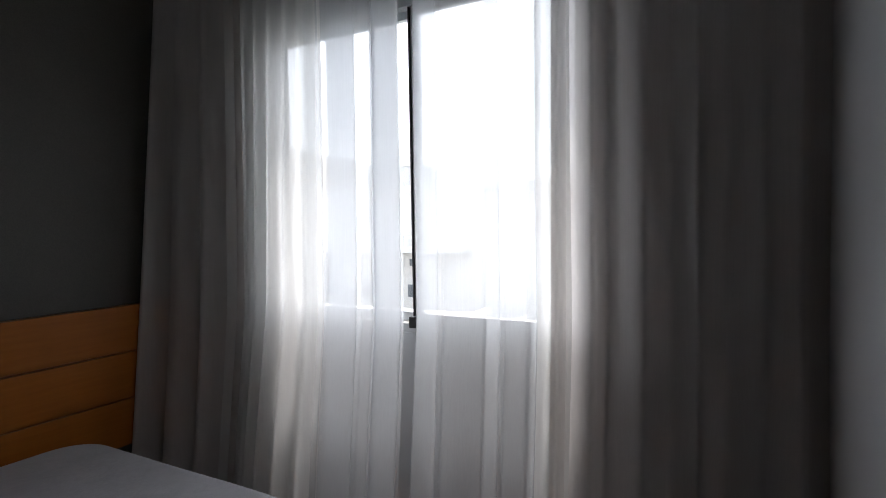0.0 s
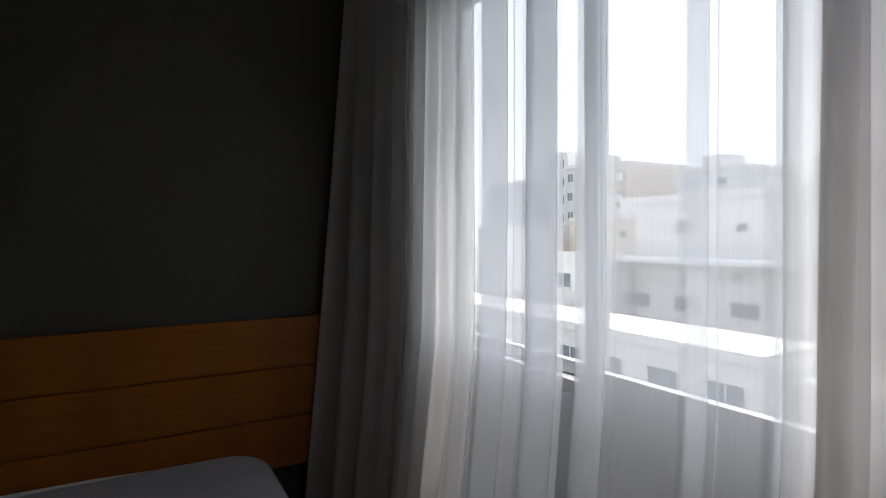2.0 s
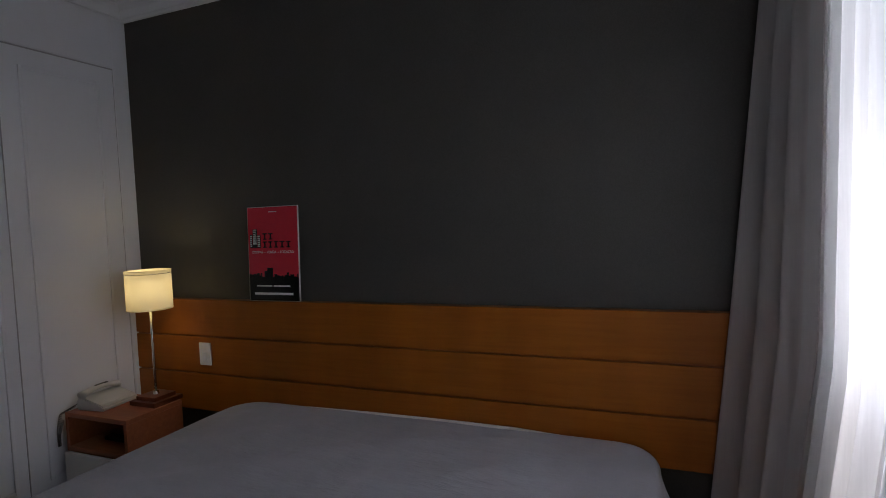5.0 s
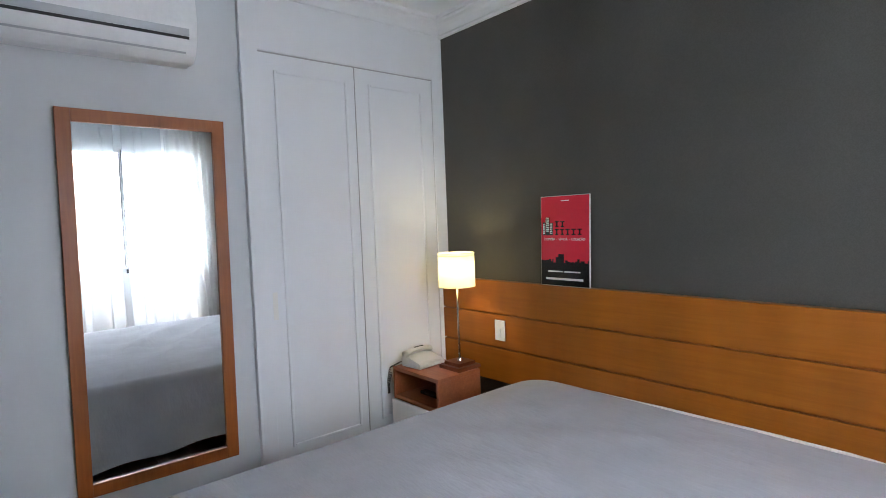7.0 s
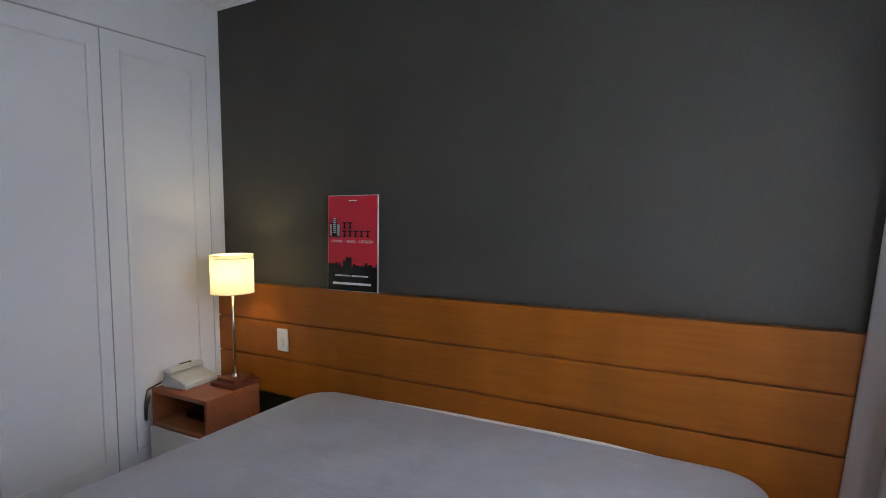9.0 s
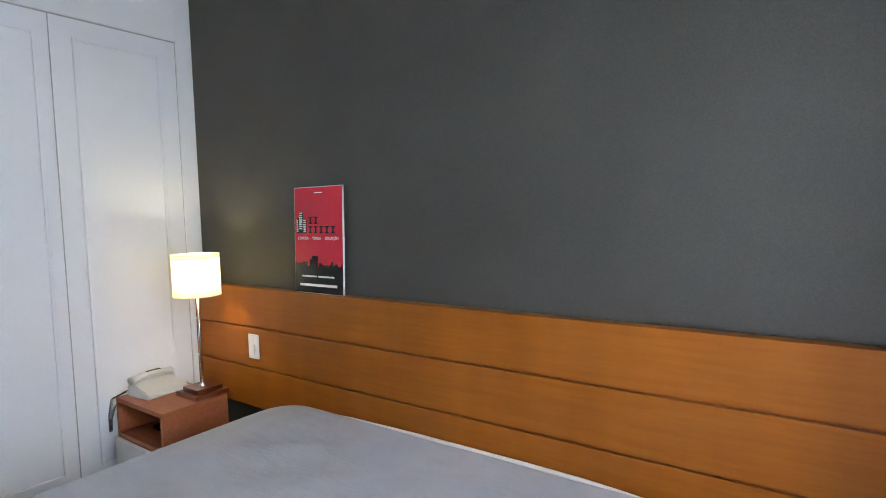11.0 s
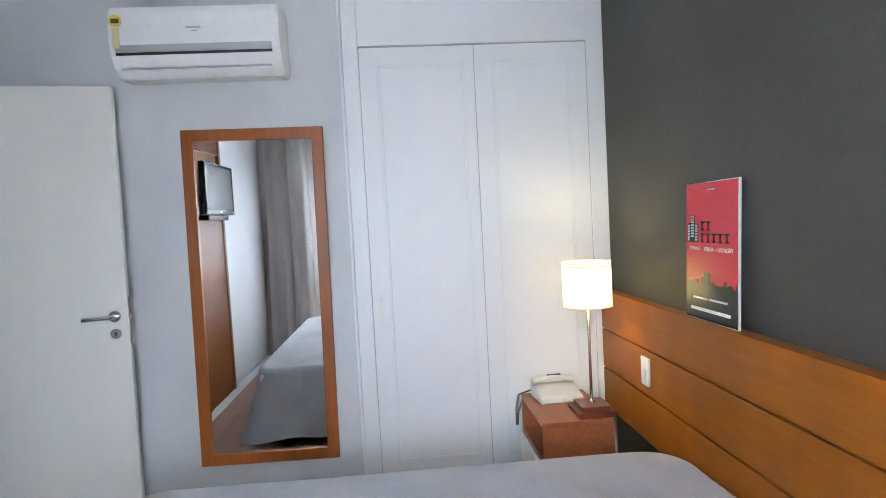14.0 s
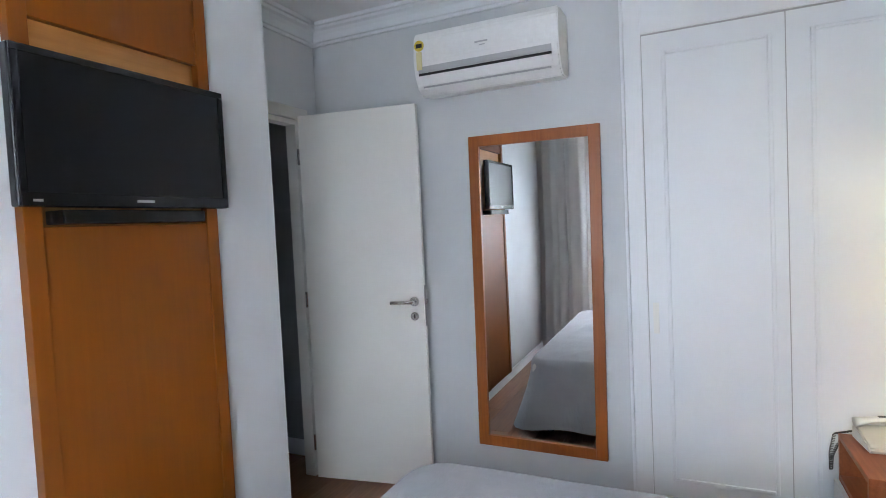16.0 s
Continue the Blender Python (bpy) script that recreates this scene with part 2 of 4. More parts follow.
def tube(points, radius, n=8):
    bm = bmesh.new()
    rings = []
    for i, p in enumerate(points):
        p = Vector(p)
        d = (Vector(points[min(i + 1, len(points) - 1)]) - Vector(points[max(i - 1, 0)])).normalized()
        u = d.orthogonal().normalized() if not rings else (prev - d * prev.dot(d)).normalized()
        prev = u
        w = d.cross(u)
        rings.append([bm.verts.new(p + radius * (math.cos(2 * math.pi * k / n) * u + math.sin(2 * math.pi * k / n) * w)) for k in range(n)])
    for a, b in zip(rings, rings[1:]):
        for k in range(n):
            bm.faces.new((a[k], a[(k + 1) % n], b[(k + 1) % n], b[k]))
    bm.faces.new(rings[0][::-1])
    bm.faces.new(rings[-1])
    return bm


# ---------------------------------------------------------------- room shell
XW, YT, YD, XE, ZC = 3.285, -2.53, -3.05, 1.00, 2.64   # window wall, tv wall, door wall, end of tv wall, ceiling
WY0, WY1, WZ0, WZ1 = -1.94, -0.55, 0.925, 2.17          # window opening
DX0, DX1, DZ = 0.17, 0.89, 2.08                         # doorway

structure("wall_north", box(-0.15, XW + 0.1, 0.025, 0.15, 0, ZC + 0.1), M_DARK, "charcoal painted bedroom wall behind the headboard", "wall")
structure("wall_west", box(-0.15, 0, YD - 0.12, 0.025, 0, ZC + 0.1), M_WALL, "pale grey painted wall with wardrobe and mirror", "wall")
structure("wall_east", boxes((XW, XW + 0.1, YT - 0.15, WY0, 0, ZC + 0.1), (XW, XW + 0.1, WY1, 0.025, 0, ZC + 0.1),
          (XW, XW + 0.1, WY0, WY1, 0, WZ0), (XW, XW + 0.1, WY0, WY1, WZ1, ZC + 0.1)), M_WALL, "pale grey painted wall round the window", "wall")
structure("wall_south", boxes((XE, XW, YT - 0.15, YT, 0, ZC + 0.1), (XE, XE + 0.12, YD - 0.12, YT - 0.15, 0, ZC + 0.1)),
          M_WALL, "pale grey painted wall that carries the television panel", "wall")
structure("wall_door", boxes((0, DX0, YD - 0.07, YD, 0, ZC + 0.1), (DX1, XE, YD - 0.07, YD, 0, ZC + 0.1), (DX0, DX1, YD - 0.07, YD, DZ, ZC + 0.1)),
          M_WALL, "pale grey painted wall round the doorway", "wall")
structure("ceiling", box(-0.15, XW + 0.1, YD - 0.12, 0.15, ZC, ZC + 0.1), M_CEIL, "white painted plaster ceiling", "ceiling")
floor = structure("floor", boxes((-0.15, XW + 0.1, YT - 0.15, 0.15, -0.12, -0.012), (-0.15, 2.12, -5.2, YT - 0.15, -0.12, -0.012)), M_BOX, "dark underlay below the laminate planks", "floor")

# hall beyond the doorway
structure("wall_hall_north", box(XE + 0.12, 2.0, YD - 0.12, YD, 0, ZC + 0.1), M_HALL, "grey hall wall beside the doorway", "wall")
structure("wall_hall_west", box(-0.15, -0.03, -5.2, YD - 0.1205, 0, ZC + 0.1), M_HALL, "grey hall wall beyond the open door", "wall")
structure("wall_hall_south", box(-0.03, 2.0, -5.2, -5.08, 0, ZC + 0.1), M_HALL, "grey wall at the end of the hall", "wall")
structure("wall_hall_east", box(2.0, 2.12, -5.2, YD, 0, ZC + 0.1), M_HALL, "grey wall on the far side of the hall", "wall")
structure("ceiling_hall", box(-0.15, 2.12, -5.2, YD - 0.0705, 2.40, 2.5), M_CEIL, "white lowered hall ceiling", "ceiling")
structure("baseboard_hall", boxes((-0.03, -0.016, -5.08, YD - 0.13, 0, 0.10), (-0.016, 2.0, -5.08, -5.066, 0, 0.10)), M_WHITE, "white hall baseboard", "baseboard")

# crown moulding: stepped cove
PROFILE = [(0.0, 2.535), (0.012, 2.535), (0.016, 2.55), (0.026, 2.553), (0.03, 2.565), (0.04, 2.585), (0.058, 2.60), (0.078, 2.607),
           (0.082, 2.62), (0.098, 2.622), (0.102, 2.638), (0.102, 2.64)]
structure("crown_moulding", sweep([(XW, YT, -1, 1), (XE, YT, -1, 1), (XE, YD, -1, 1), (0, YD, 1, 1), (0, 0.025, 1, -1), (XW, 0.025, -1, -1), (XW, YT, -1, 1)], PROFILE),
          M_WHITE, "white stepped plaster crown moulding", "moulding")
structure("baseboard", boxes((XE - 0.014, XE, YD, YT, 0, 0.08), (XE - 0.014, XW, YT, YT + 0.014, 0, 0.08), (0, 0.014, YD, -1.28, 0, 0.08),
          (XW - 0.014, XW, YT + 0.014, 0, 0, 0.08)), M_WHITE, "white painted baseboard", "baseboard")

# ---------------------------------------------------------------- window
win = thing("window_1", "two-leaf sliding aluminium window with clear panes", "window", "", "structure")
fx0, fx1 = XW + 0.006, XW + 0.079
part("window_frame", boxes((fx0, fx1, WY0, WY1, WZ0, WZ0 + 0.035), (fx0, fx1, WY0, WY1, WZ1 - 0.04, WZ1), (fx0, fx1, WY0, WY0 + 0.035, WZ0 + 0.035, WZ1 - 0.04),
     (fx0, fx1, WY1 - 0.035, WY1, WZ0 + 0.035, WZ1 - 0.04), bevel=0.003), M_ALU, win)
part("window_sill", box(fx1 + 0.001, XW + 0.115, WY0 + 0.002, WY1 - 0.002, WZ0 + 0.001, WZ0 + 0.018, 0.003), M_FLOORSTONE, win, "grey stone outer window sill")
ym = -1.265
for nm, ya, yb, xa in (("sash", WY0 + 0.036, ym + 0.011, fx0 + 0.006), ("sash", ym - 0.011, WY1 - 0.036, fx0 + 0.036)):
    s = part(nm, boxes((xa, xa + 0.024, ya, ya + 0.022, WZ0 + 0.037, WZ1 - 0.042), (xa, xa + 0.024, yb - 0.022, yb, WZ0 + 0.037, WZ1 - 0.042),
             (xa, xa + 0.024, ya + 0.022, yb - 0.022, WZ0 + 0.037, WZ0 + 0.072), (xa, xa + 0.024, ya + 0.022, yb - 0.022, WZ1 - 0.072, WZ1 - 0.042), bevel=0.002), M_ALU, win)
    gb = bmesh.new()
    gb.faces.new([gb.verts.new((xa + 0.012, y_, z_)) for y_, z_ in ((ya + 0.021, WZ0 + 0.071), (yb - 0.021, WZ0 + 0.071), (yb - 0.021, WZ1 - 0.071), (ya + 0.021, WZ1 - 0.071))])
    g = part("pane", gb, M_GLASS, s, "clear window glass")
    g.visible_shadow = False
    part("gasket", boxes((xa - 0.004, xa + 0.006, ya + 0.0222, ya + 0.032, WZ0 + 0.073, WZ1 - 0.073), (xa - 0.004, xa + 0.006, yb - 0.032, yb - 0.0222, WZ0 + 0.073, WZ1 - 0.073)), M_RUBBER, s)
# added black strip that keeps the bare frame ledge from shining in the sun
part("ledge_dimmer", box(fx0 + 0.031, fx1 - 0.002, WY0 + 0.037, ym - 0.013, WZ0 + 0.0355, WZ0 + 0.041), M_RUBBER, win, "dark strip added to dim the sunlit frame ledge")
part("meeting_strip", box(fx0 - 0.004, fx0 + 0.005, ym + 0.001, ym + 0.007, WZ0 + 0.062, WZ1 - 0.045, 0.001), M_RUBBER, win, "black strip where the sashes meet")
part("catch", box(fx0 - 0.012, fx0 + 0.004, ym - 0.012, ym + 0.022, WZ0 + 0.018, WZ0 + 0.06, 0.003), M_RUBBER, win, "black plastic catch at the foot of the window")

# ---------------------------------------------------------------- doorway and door
jy0, jy1 = YD - 0.07, YD
structure("door_frame", boxes((DX0 - 0.065, DX0, YD, YD + 0.018, 0, DZ + 0.065), (DX1, DX1 + 0.065, YD, YD + 0.018, 0, DZ + 0.065), (DX0, DX1, YD, YD + 0.018, DZ, DZ + 0.065),
          (DX0, DX0 + 0.03, jy0, YD - 0.001, 0, DZ), (DX1 - 0.03, DX1, jy0, YD - 0.001, 0, DZ), (DX0 + 0.03, DX1 - 0.03, jy0, YD - 0.001, DZ - 0.03, DZ - 0.001), bevel=0.003),
          M_DOOR, "cream lacquered door frame and casing", "door frame")
door = tagged(part("door_1", box(0, 0.70, -0.018, 0.018, 0.012, 2.09, 0.003), M_DOOR), "open cream lacquered flush bedroom door", "door", "", "structure")
door.matrix_world = pose(0.205, YD + 0.035, 0, 0, 0, 98.5)
for sgn in (-1, 1):
    y = sgn * 0.018
    hb = bmesh.new()
    bmesh.ops.create_cone(hb, cap_ends=True, segments=28, radius1=0.026, radius2=0.026, depth=0.008, matrix=Matrix.Translation((0.645, y + sgn * 0.004, 1.035)) @ pose(0, 0, 0, 90))
    rose = part("handle_rose", hb, M_CHROME, door, "round chrome rose")
    part("door_handle", tube([(0.645, y, 1.035), (0.645, y + sgn * 0.03, 1.035), (0.638, y + sgn * 0.045, 1.035), (0.61, y + sgn * 0.05, 1.035), (0.525, y + sgn * 0.05, 1.033)], 0.010, 12), M_CHROME, door, "brushed chrome lever handle", True)
    kb = bmesh.new()
    bmesh.ops.create_cone(kb, cap_ends=True, segments=28, radius1=0.023, radius2=0.023, depth=0.008, matrix=Matrix.Translation((0.645, y + sgn * 0.004, 0.955)) @ pose(0, 0, 0, 90))
    lock = part("lock_rose", kb, M_CHROME, door, "round chrome keyhole rose")
    part("keyhole", box(0.642, 0.648, min(y + sgn * 0.0075, y + sgn * 0.0095), max(y + sgn * 0.0075, y + sgn * 0.0095), 0.945, 0.965), M_RUBBER, lock)
part("strike_edge", box(0.6995, 0.702, -0.011, 0.011, 0.90, 1.12), M_CHROME, door, "steel lock plate in the door's edge")
part("latch", box(0.70, 0.712, -0.008, 0.008, 1.02, 1.045, 0.002), M_CHROME, door)
for z in (0.22, 1.05, 1.86):
    part("hinge", cyl(0.007, 0.007, z - 0.045, z + 0.045, -0.004, -0.022, 12), M_CHROME, door)

# ---------------------------------------------------------------- wardrobe
ward = thing("wardrobe", "white lacquered built-in wardrobe with two sliding doors", "wardrobe")
part("surround", boxes((0.001, 0.028, -1.272, -1.198, 0, 2.535), (0.001, 0.020, -0.062, 0.024, 0, 2.535), (0.001, 0.020, -1.198, -0.062, 2.268, 2.535), (0.001, 0.020, -1.198, -0.062, 0, 0.10), bevel=0.002), M_WHITE, ward)
part("trim_bead", boxes((0.001, 0.036, -1.288, -1.273, 0, 2.535), bevel=0.004), M_WHITE, ward)


def wardrobe_door(y0, y1, x):
    d = part("sliding_door", box(x - 0.001, x + 0.004, y0, y1, 0.102, 2.264, 0.001), M_WHITE, ward)
    a, b, c, e = y0 + 0.085, y1 - 0.085, 0.19, 2.18
    w, h = 0.016, 0.010
    part("panel_moulding", boxes((x + 0.004, x + 0.004 + h, a, a + w, c, e), (x + 0.004, x + 0.004 + h, b - w, b, c, e), (x + 0.004, x + 0.004 + h, a + w, b - w, c, c + w), (x + 0.004, x + 0.004 + h, a + w, b - w, e - w, e), bevel=0.004), M_WHITE, d)
    return d


# thin grey strips in place of the shade in the gaps round the doors
part("shadow_gap", boxes((0.0105, 0.0125, -1.198, -0.062, 2.2605, 2.2675), (0.0105, 0.0125, -1.198, -1.1955, 0.102, 2.2605), (0.0105, 0.0125, -0.0645, -0.0622, 0.102, 2.2605)), M_GAP, ward, "grey strips painted as shade round the sliding doors")


d1 = wardrobe_door(-1.196, -0.595, 0.002)
d2 = wardrobe_door(-0.628, -0.064, 0.0075)
part("finger_pull", boxes((0.0061, 0.0085, -1.178, -1.152, 0.885, 1.03), bevel=0.001), M_DOOR, d1, "recessed white finger pull")
part("pull_slot", box(0.0086, 0.0093, -1.171, -1.159, 0.90, 1.015), M_DOOR, d1, "shallow slot of the finger pull")
# shadow along the front door's edge, put in as a grey strip
part("edge_shadow", box(0.0075, 0.0125, -0.6315, -0.6285, 0.102, 2.264), M_GAP, d2, "thin grey strip painted as the edge's shadow")

# ---------------------------------------------------------------- headboard panel
head = thing("headboard", "orange-brown veneer headboard panel with two grooves", "headboard")
for z0, z1 in ((0.41, 0.606), (0.614, 0.806), (0.814, 1.006)):
    part("board", box(0.004, 3.235, -0.034, -0.0205, z0, z1, 0.003), M_HEAD, head)
part("backing", box(0.004, 3.235, -0.020, 0.024, 0.412, 1.004), M_FRAME, head)

# ---------------------------------------------------------------- bed
BX0, BX1, BY0, BY1, BZ = 0.79, 2.765, -2.03, -0.045, 0.512


def bedspread():
    """One draped cloth: top with rounded edges and hanging sides with soft flutes."""
    bm = bmesh.new()
    drop = 14
    R = 0.045
    cx, cy, hx, hy = (BX0 + BX1) / 2, (BY0 + BY1) / 2, (BX1 - BX0) / 2, (BY1 - BY0) / 2
    cr = 0.16

    def rim(s):
        """Point and normal on the rounded rectangle at s in 0..1, from the head, anticlockwise."""
        ax, ay = hx - cr, hy - cr
        pts = []
        for (qx, qy, a0) in ((ax, ay, 0), (-ax, ay, 90), (-ax, -ay, 180), (ax, -ay, 270)):
            for i in range(9):
                a = radians(a0 + i * 90 / 8)
                pts.append((cx + qx + cr * math.cos(a), cy + qy + cr * math.sin(a), math.cos(a), math.sin(a)))
        pts.append(pts[0])
        L = [0]
        for p, q in zip(pts, pts[1:]):
            L.append(L[-1] + math.hypot(q[0] - p[0], q[1] - p[1]))
        d = s * L[-1]
        for i in range(len(L) - 1):
            if L[i + 1] >= d:
                f = (d - L[i]) / max(1e-9, L[i + 1] - L[i])
                p, q = pts[i], pts[i + 1]
                return [p[j] + (q[j] - p[j]) * f for j in range(4)]
        return pts[-1]

    N = 260
    rings = []
    prof = []
    for j in range(7):
        a = radians(90 * j / 6)
        prof.append((-R + R * math.sin(a), -R + R * math.cos(a), 0.0))
    for j in range(1, drop + 1):
        prof.append((0.0 + 0.075 * (j / drop) ** 1.3, -R - (BZ - R - 0.09) * j / drop, j / drop))
    for o, u, f in prof:
        ring = []
        for i in range(N):
            x, y, nxn, nyn = rim(i / N)
            fl = f * (0.018 * math.sin(i * 0.49 + 0.8 * math.sin(i * 0.09)) + 0.012 * math.sin(i * 0.21 + 2))
            corner = f * 0.10 * (abs(nxn * nyn) * 2) ** 2
            oo = o + (fl + corner if y < -0.12 else -abs(fl) * 0.2)
            yy = min(y + nyn * oo, -0.04)
            z = BZ + u + 0.004 * noise.noise(Vector((x * 3, y * 3, 1.3))) * (1 - f) + f * 0.012 * math.sin(i * 0.13)
            ring.append(bm.verts.new((x + nxn * oo, yy, z)))
        rings.append(ring)
    for a, b in zip(rings, rings[1:]):
        for i in range(N):
            bm.faces.new((a[i], b[i], b[(i + 1) % N], a[(i + 1) % N]))
    # top as concentric rings with shallow wrinkles
    prev = rings[0]
    for kk in range(1, 30):
        f = 1 - kk / 30
        ring = []
        for i in range(N):
            p = rings[0][i].co
            x, y = cx + (p.x - cx) * f, cy + (p.y - cy) * f
            u_, v_ = (x - 1.1) * 0.8 + (y + 0.9) * 0.6, (x - 1.1) * -0.6 + (y + 0.9) * 0.8
            crease = 0.026 * (1 - abs(noise.noise(Vector((u_ * 0.9, v_ * 3.4, 6.0)))) * 3.2) * max(0.0, 0.4 + noise.noise(Vector((x * 1.1, y * 1.1, 8.0))))
            w = crease + 0.012 * noise.noise(Vector((x * 1.6, y * 1.6, 4.0))) + 0.005 * noise.noise(Vector((x * 7, y * 2.2, 9.0))) + 0.0025 * noise.noise(Vector((x * 16, y * 9, 2.0)))
            sag = -0.004 * math.exp(-((x - cx) / 0.05) ** 2)
            e = min(1, (1 - f) * 6)
            ring.append(bm.verts.new((x, y, BZ + e * (w + sag) + (1 - e) * (p.z - BZ))))
        for i in range(N):
            bm.faces.new((prev[i], ring[i], ring[(i + 1) % N], prev[(i + 1) % N]))
        prev = ring
    bm.faces.new(prev)
    return bm


bed = thing("bed", "king-size bed made up with a plain grey bedspread", "bed", at=(0, 0, 0))
part("bedspread", bedspread(), M_SHEET, bed, "smooth grey bedspread hanging over the sides", True)
part("mattress", box(BX0 + 0.03, BX1 - 0.03, BY0 + 0.03, BY1 - 0.02, 0.28, BZ - 0.035, 0.03, 3), M_LINEN, bed, "white mattress", True)
part("bed_base", box(BX0 + 0.04, BX1 - 0.04, BY0 + 0.04, BY1 - 0.02, 0.06, 0.279, 0.01), M_BOX, bed, "dark upholstered box base")
for x in (BX0 + 0.12, BX1 - 0.12):
    for y in (BY0 + 0.12, BY1 - 0.12):
        part("leg", cyl(0.022, 0.028, 0, 0.062, x, y, 16), M_BLACK, bed)
part("sheet_edge", tube([(BX0 + 0.15, -0.052, BZ - 0.035), (BX0 + 0.40, -0.052, BZ - 0.018), (BX0 + 0.75, -0.052, BZ - 0.010), (BX0 + 1.2, -0.054, BZ - 0.006), (BX1 - 0.55, -0.053, BZ - 0.008), (BX1 - 0.30, -0.052, BZ - 0.022), (BX1 - 0.15, -0.05, BZ - 0.045)], 0.008, 8), M_LINEN, bed, "white sheet edge showing at the head", True)

# ---------------------------------------------------------------- bedside table
NX0, NX1, NY0, NY1, NZ = 0.052, 0.478, -0.477, -0.163, 0.509
stand = thing("bedside_table", "reddish wooden bedside table with an open compartment", "bedside table")
part("top", box(NX0, NX1, NY0, NY1, NZ - 0.022, NZ, 0.002), M_STAND, stand)
part("side_panel", box(NX0, NX0 + 0.02, NY0, NY1, 0.0, NZ - 0.0225, 0.001), M_STAND, stand)
part("side_panel", box(NX1 - 0.02, NX1, NY0, NY1, 0.0, NZ - 0.0225, 0.001), M_STAND, stand)
part("shelf", box(NX0 + 0.0205, NX1 - 0.0205, NY0, NY1, 0.322, 0.342, 0.001), M_STAND, stand)
part("back_panel", box(NX0 + 0.0205, NX1 - 0.0205, NY1 - 0.012, NY1, 0.02, NZ - 0.0225), M_STAND, stand)
dr = part("drawer_front", box(NX0 + 0.003, NX1 - 0.003, NY0 - 0.018, NY0 - 0.0005, 0.03, 0.318, 0.002), M_DOOR, stand, "cream lacquered lower front")
item = tagged(part("remote_control", box(0.17, 0.33, -0.37, -0.325, 0.342, 0.362, 0.005), M_BLACK), "small black remote control lying on the shelf", "remote control")

# ---------------------------------------------------------------- table lamp
lamp = thing("table_lamp", "lit table lamp with a cream drum shade and wooden foot", "lamp", at=(0.375, -0.225, NZ))
part("foot", boxes((-0.086, 0.086, -0.086, 0.086, 0.0, 0.022), bevel=0.003), M_BASE, lamp, "dark wooden square foot")
part("upper_foot", boxes((-0.064, 0.064, -0.064, 0.064, 0.0222, 0.042), bevel=0.003), M_BASE, lamp, "smaller dark wooden step")
part("stem", cyl(0.0065, 0.0065, 0.042, 0.54, 0, 0, 16), M_CHROME, lamp, "thin chrome stem", True)
part("collar", cyl(0.016, 0.012, 0.042, 0.056, 0, 0, 20), M_CHROME, lamp)
part("socket", cyl(0.018, 0.018, 0.50, 0.545, 0, 0, 20), M_PLASTIC, lamp)
sh = bmesh.new()
n, r, t2 = 64, 0.106, 0.0015
prof = [(r, 0.476), (r, 0.674), (r - t2, 0.674), (r - t2, 0.476)]
vr = [[sh.verts.new((rr * math.cos(2 * math.pi * i / n), rr * math.sin(2 * math.pi * i / n), zz)) for rr, zz in prof[:2]] for i in range(n)]
for i in range(n):
    a, b = vr[i], vr[(i + 1) % n]
    sh.faces.new((a[0], b[0], b[1], a[1]))
shade = part("shade", sh, M_SHADE, lamp, "cream cloth drum shade", True)
for zz in (0.478, 0.672):
    part("shade_rim", tube([(r * math.cos(2 * math.pi * i / 48), r * math.sin(2 * math.pi * i / 48), zz) for i in range(49)], 0.002, 6), M_SHADE, shade)
part("shade_ring", tube([(r * 0.99 * math.cos(2 * math.pi * i / 48), r * 0.99 * math.sin(2 * math.pi * i / 48), 0.657) for i in range(49)], 0.0015, 6), M_CHROME, shade)
for a in (0, 120, 240):
    part("shade_spoke", tube([(0.012 * math.cos(radians(a)), 0.012 * math.sin(radians(a)), 0.535), (r * 0.98 * math.cos(radians(a)), r * 0.98 * math.sin(radians(a)), 0.657)], 0.0012, 6), M_CHROME, shade)

# ---------------------------------------------------------------- telephone
phone = thing("telephone", "cream corded desk telephone on the bedside table", "telephone")
phone.matrix_world = pose(0.155, -0.325, NZ, 0, 0, 6) @ Matrix.Diagonal((1.06, 1.0, 1.15, 1.0))
b = bmesh.new()
prof = [(0.078, 0.0), (-0.078, 0.0), (-0.078, 0.046), (-0.050, 0.056), (0.066, 0.026), (0.078, 0.016)]
va = [[b.verts.new((x, s_ * 0.105, z)) for x, z in prof] for s_ in (-1, 1)]
b.faces.new(va[0])
b.faces.new(va[1][::-1])
for i in range(len(prof)):
    j = (i + 1) % len(prof)
    b.faces.new((va[0][i], va[1][i], va[1][j], va[0][j]))
bmesh.ops.bevel(b, geom=list(b.edges), offset=0.005, segments=2, affect="EDGES")
part("body", b, M_CREAM, phone)
hs = bmesh.new()
secs = []
for i in range(17):
    f = i / 16
    y = -0.108 + 0.205 * f
    e_ = abs(2 * f - 1)
    z = 0.066 + 0.014 * math.sin(math.pi * f)
    w = 0.022 + 0.005 * e_ ** 3
    hh = 0.010 + 0.007 * e_ ** 4
    secs.append([hs.verts.new((-0.040 + w * math.cos(a * math.pi / 6), y, z + hh * math.sin(a * math.pi / 6))) for a in range(12)])
for p, q in zip(secs, secs[1:]):
    for i in range(12):
        hs.faces.new((p[i], p[(i + 1) % 12], q[(i + 1) % 12], q[i]))
hs.faces.new(secs[0][::-1])
hs.faces.new(secs[-1])
hand = part("handset", hs, M_CREAM, phone, "cream handset resting on its cradle", True)
part("handset_inlay", box(-0.047, -0.033, -0.030, 0.040, 0.086, 0.0912, 0.002), M_RUBBER, hand, "dark grey inlay strip")
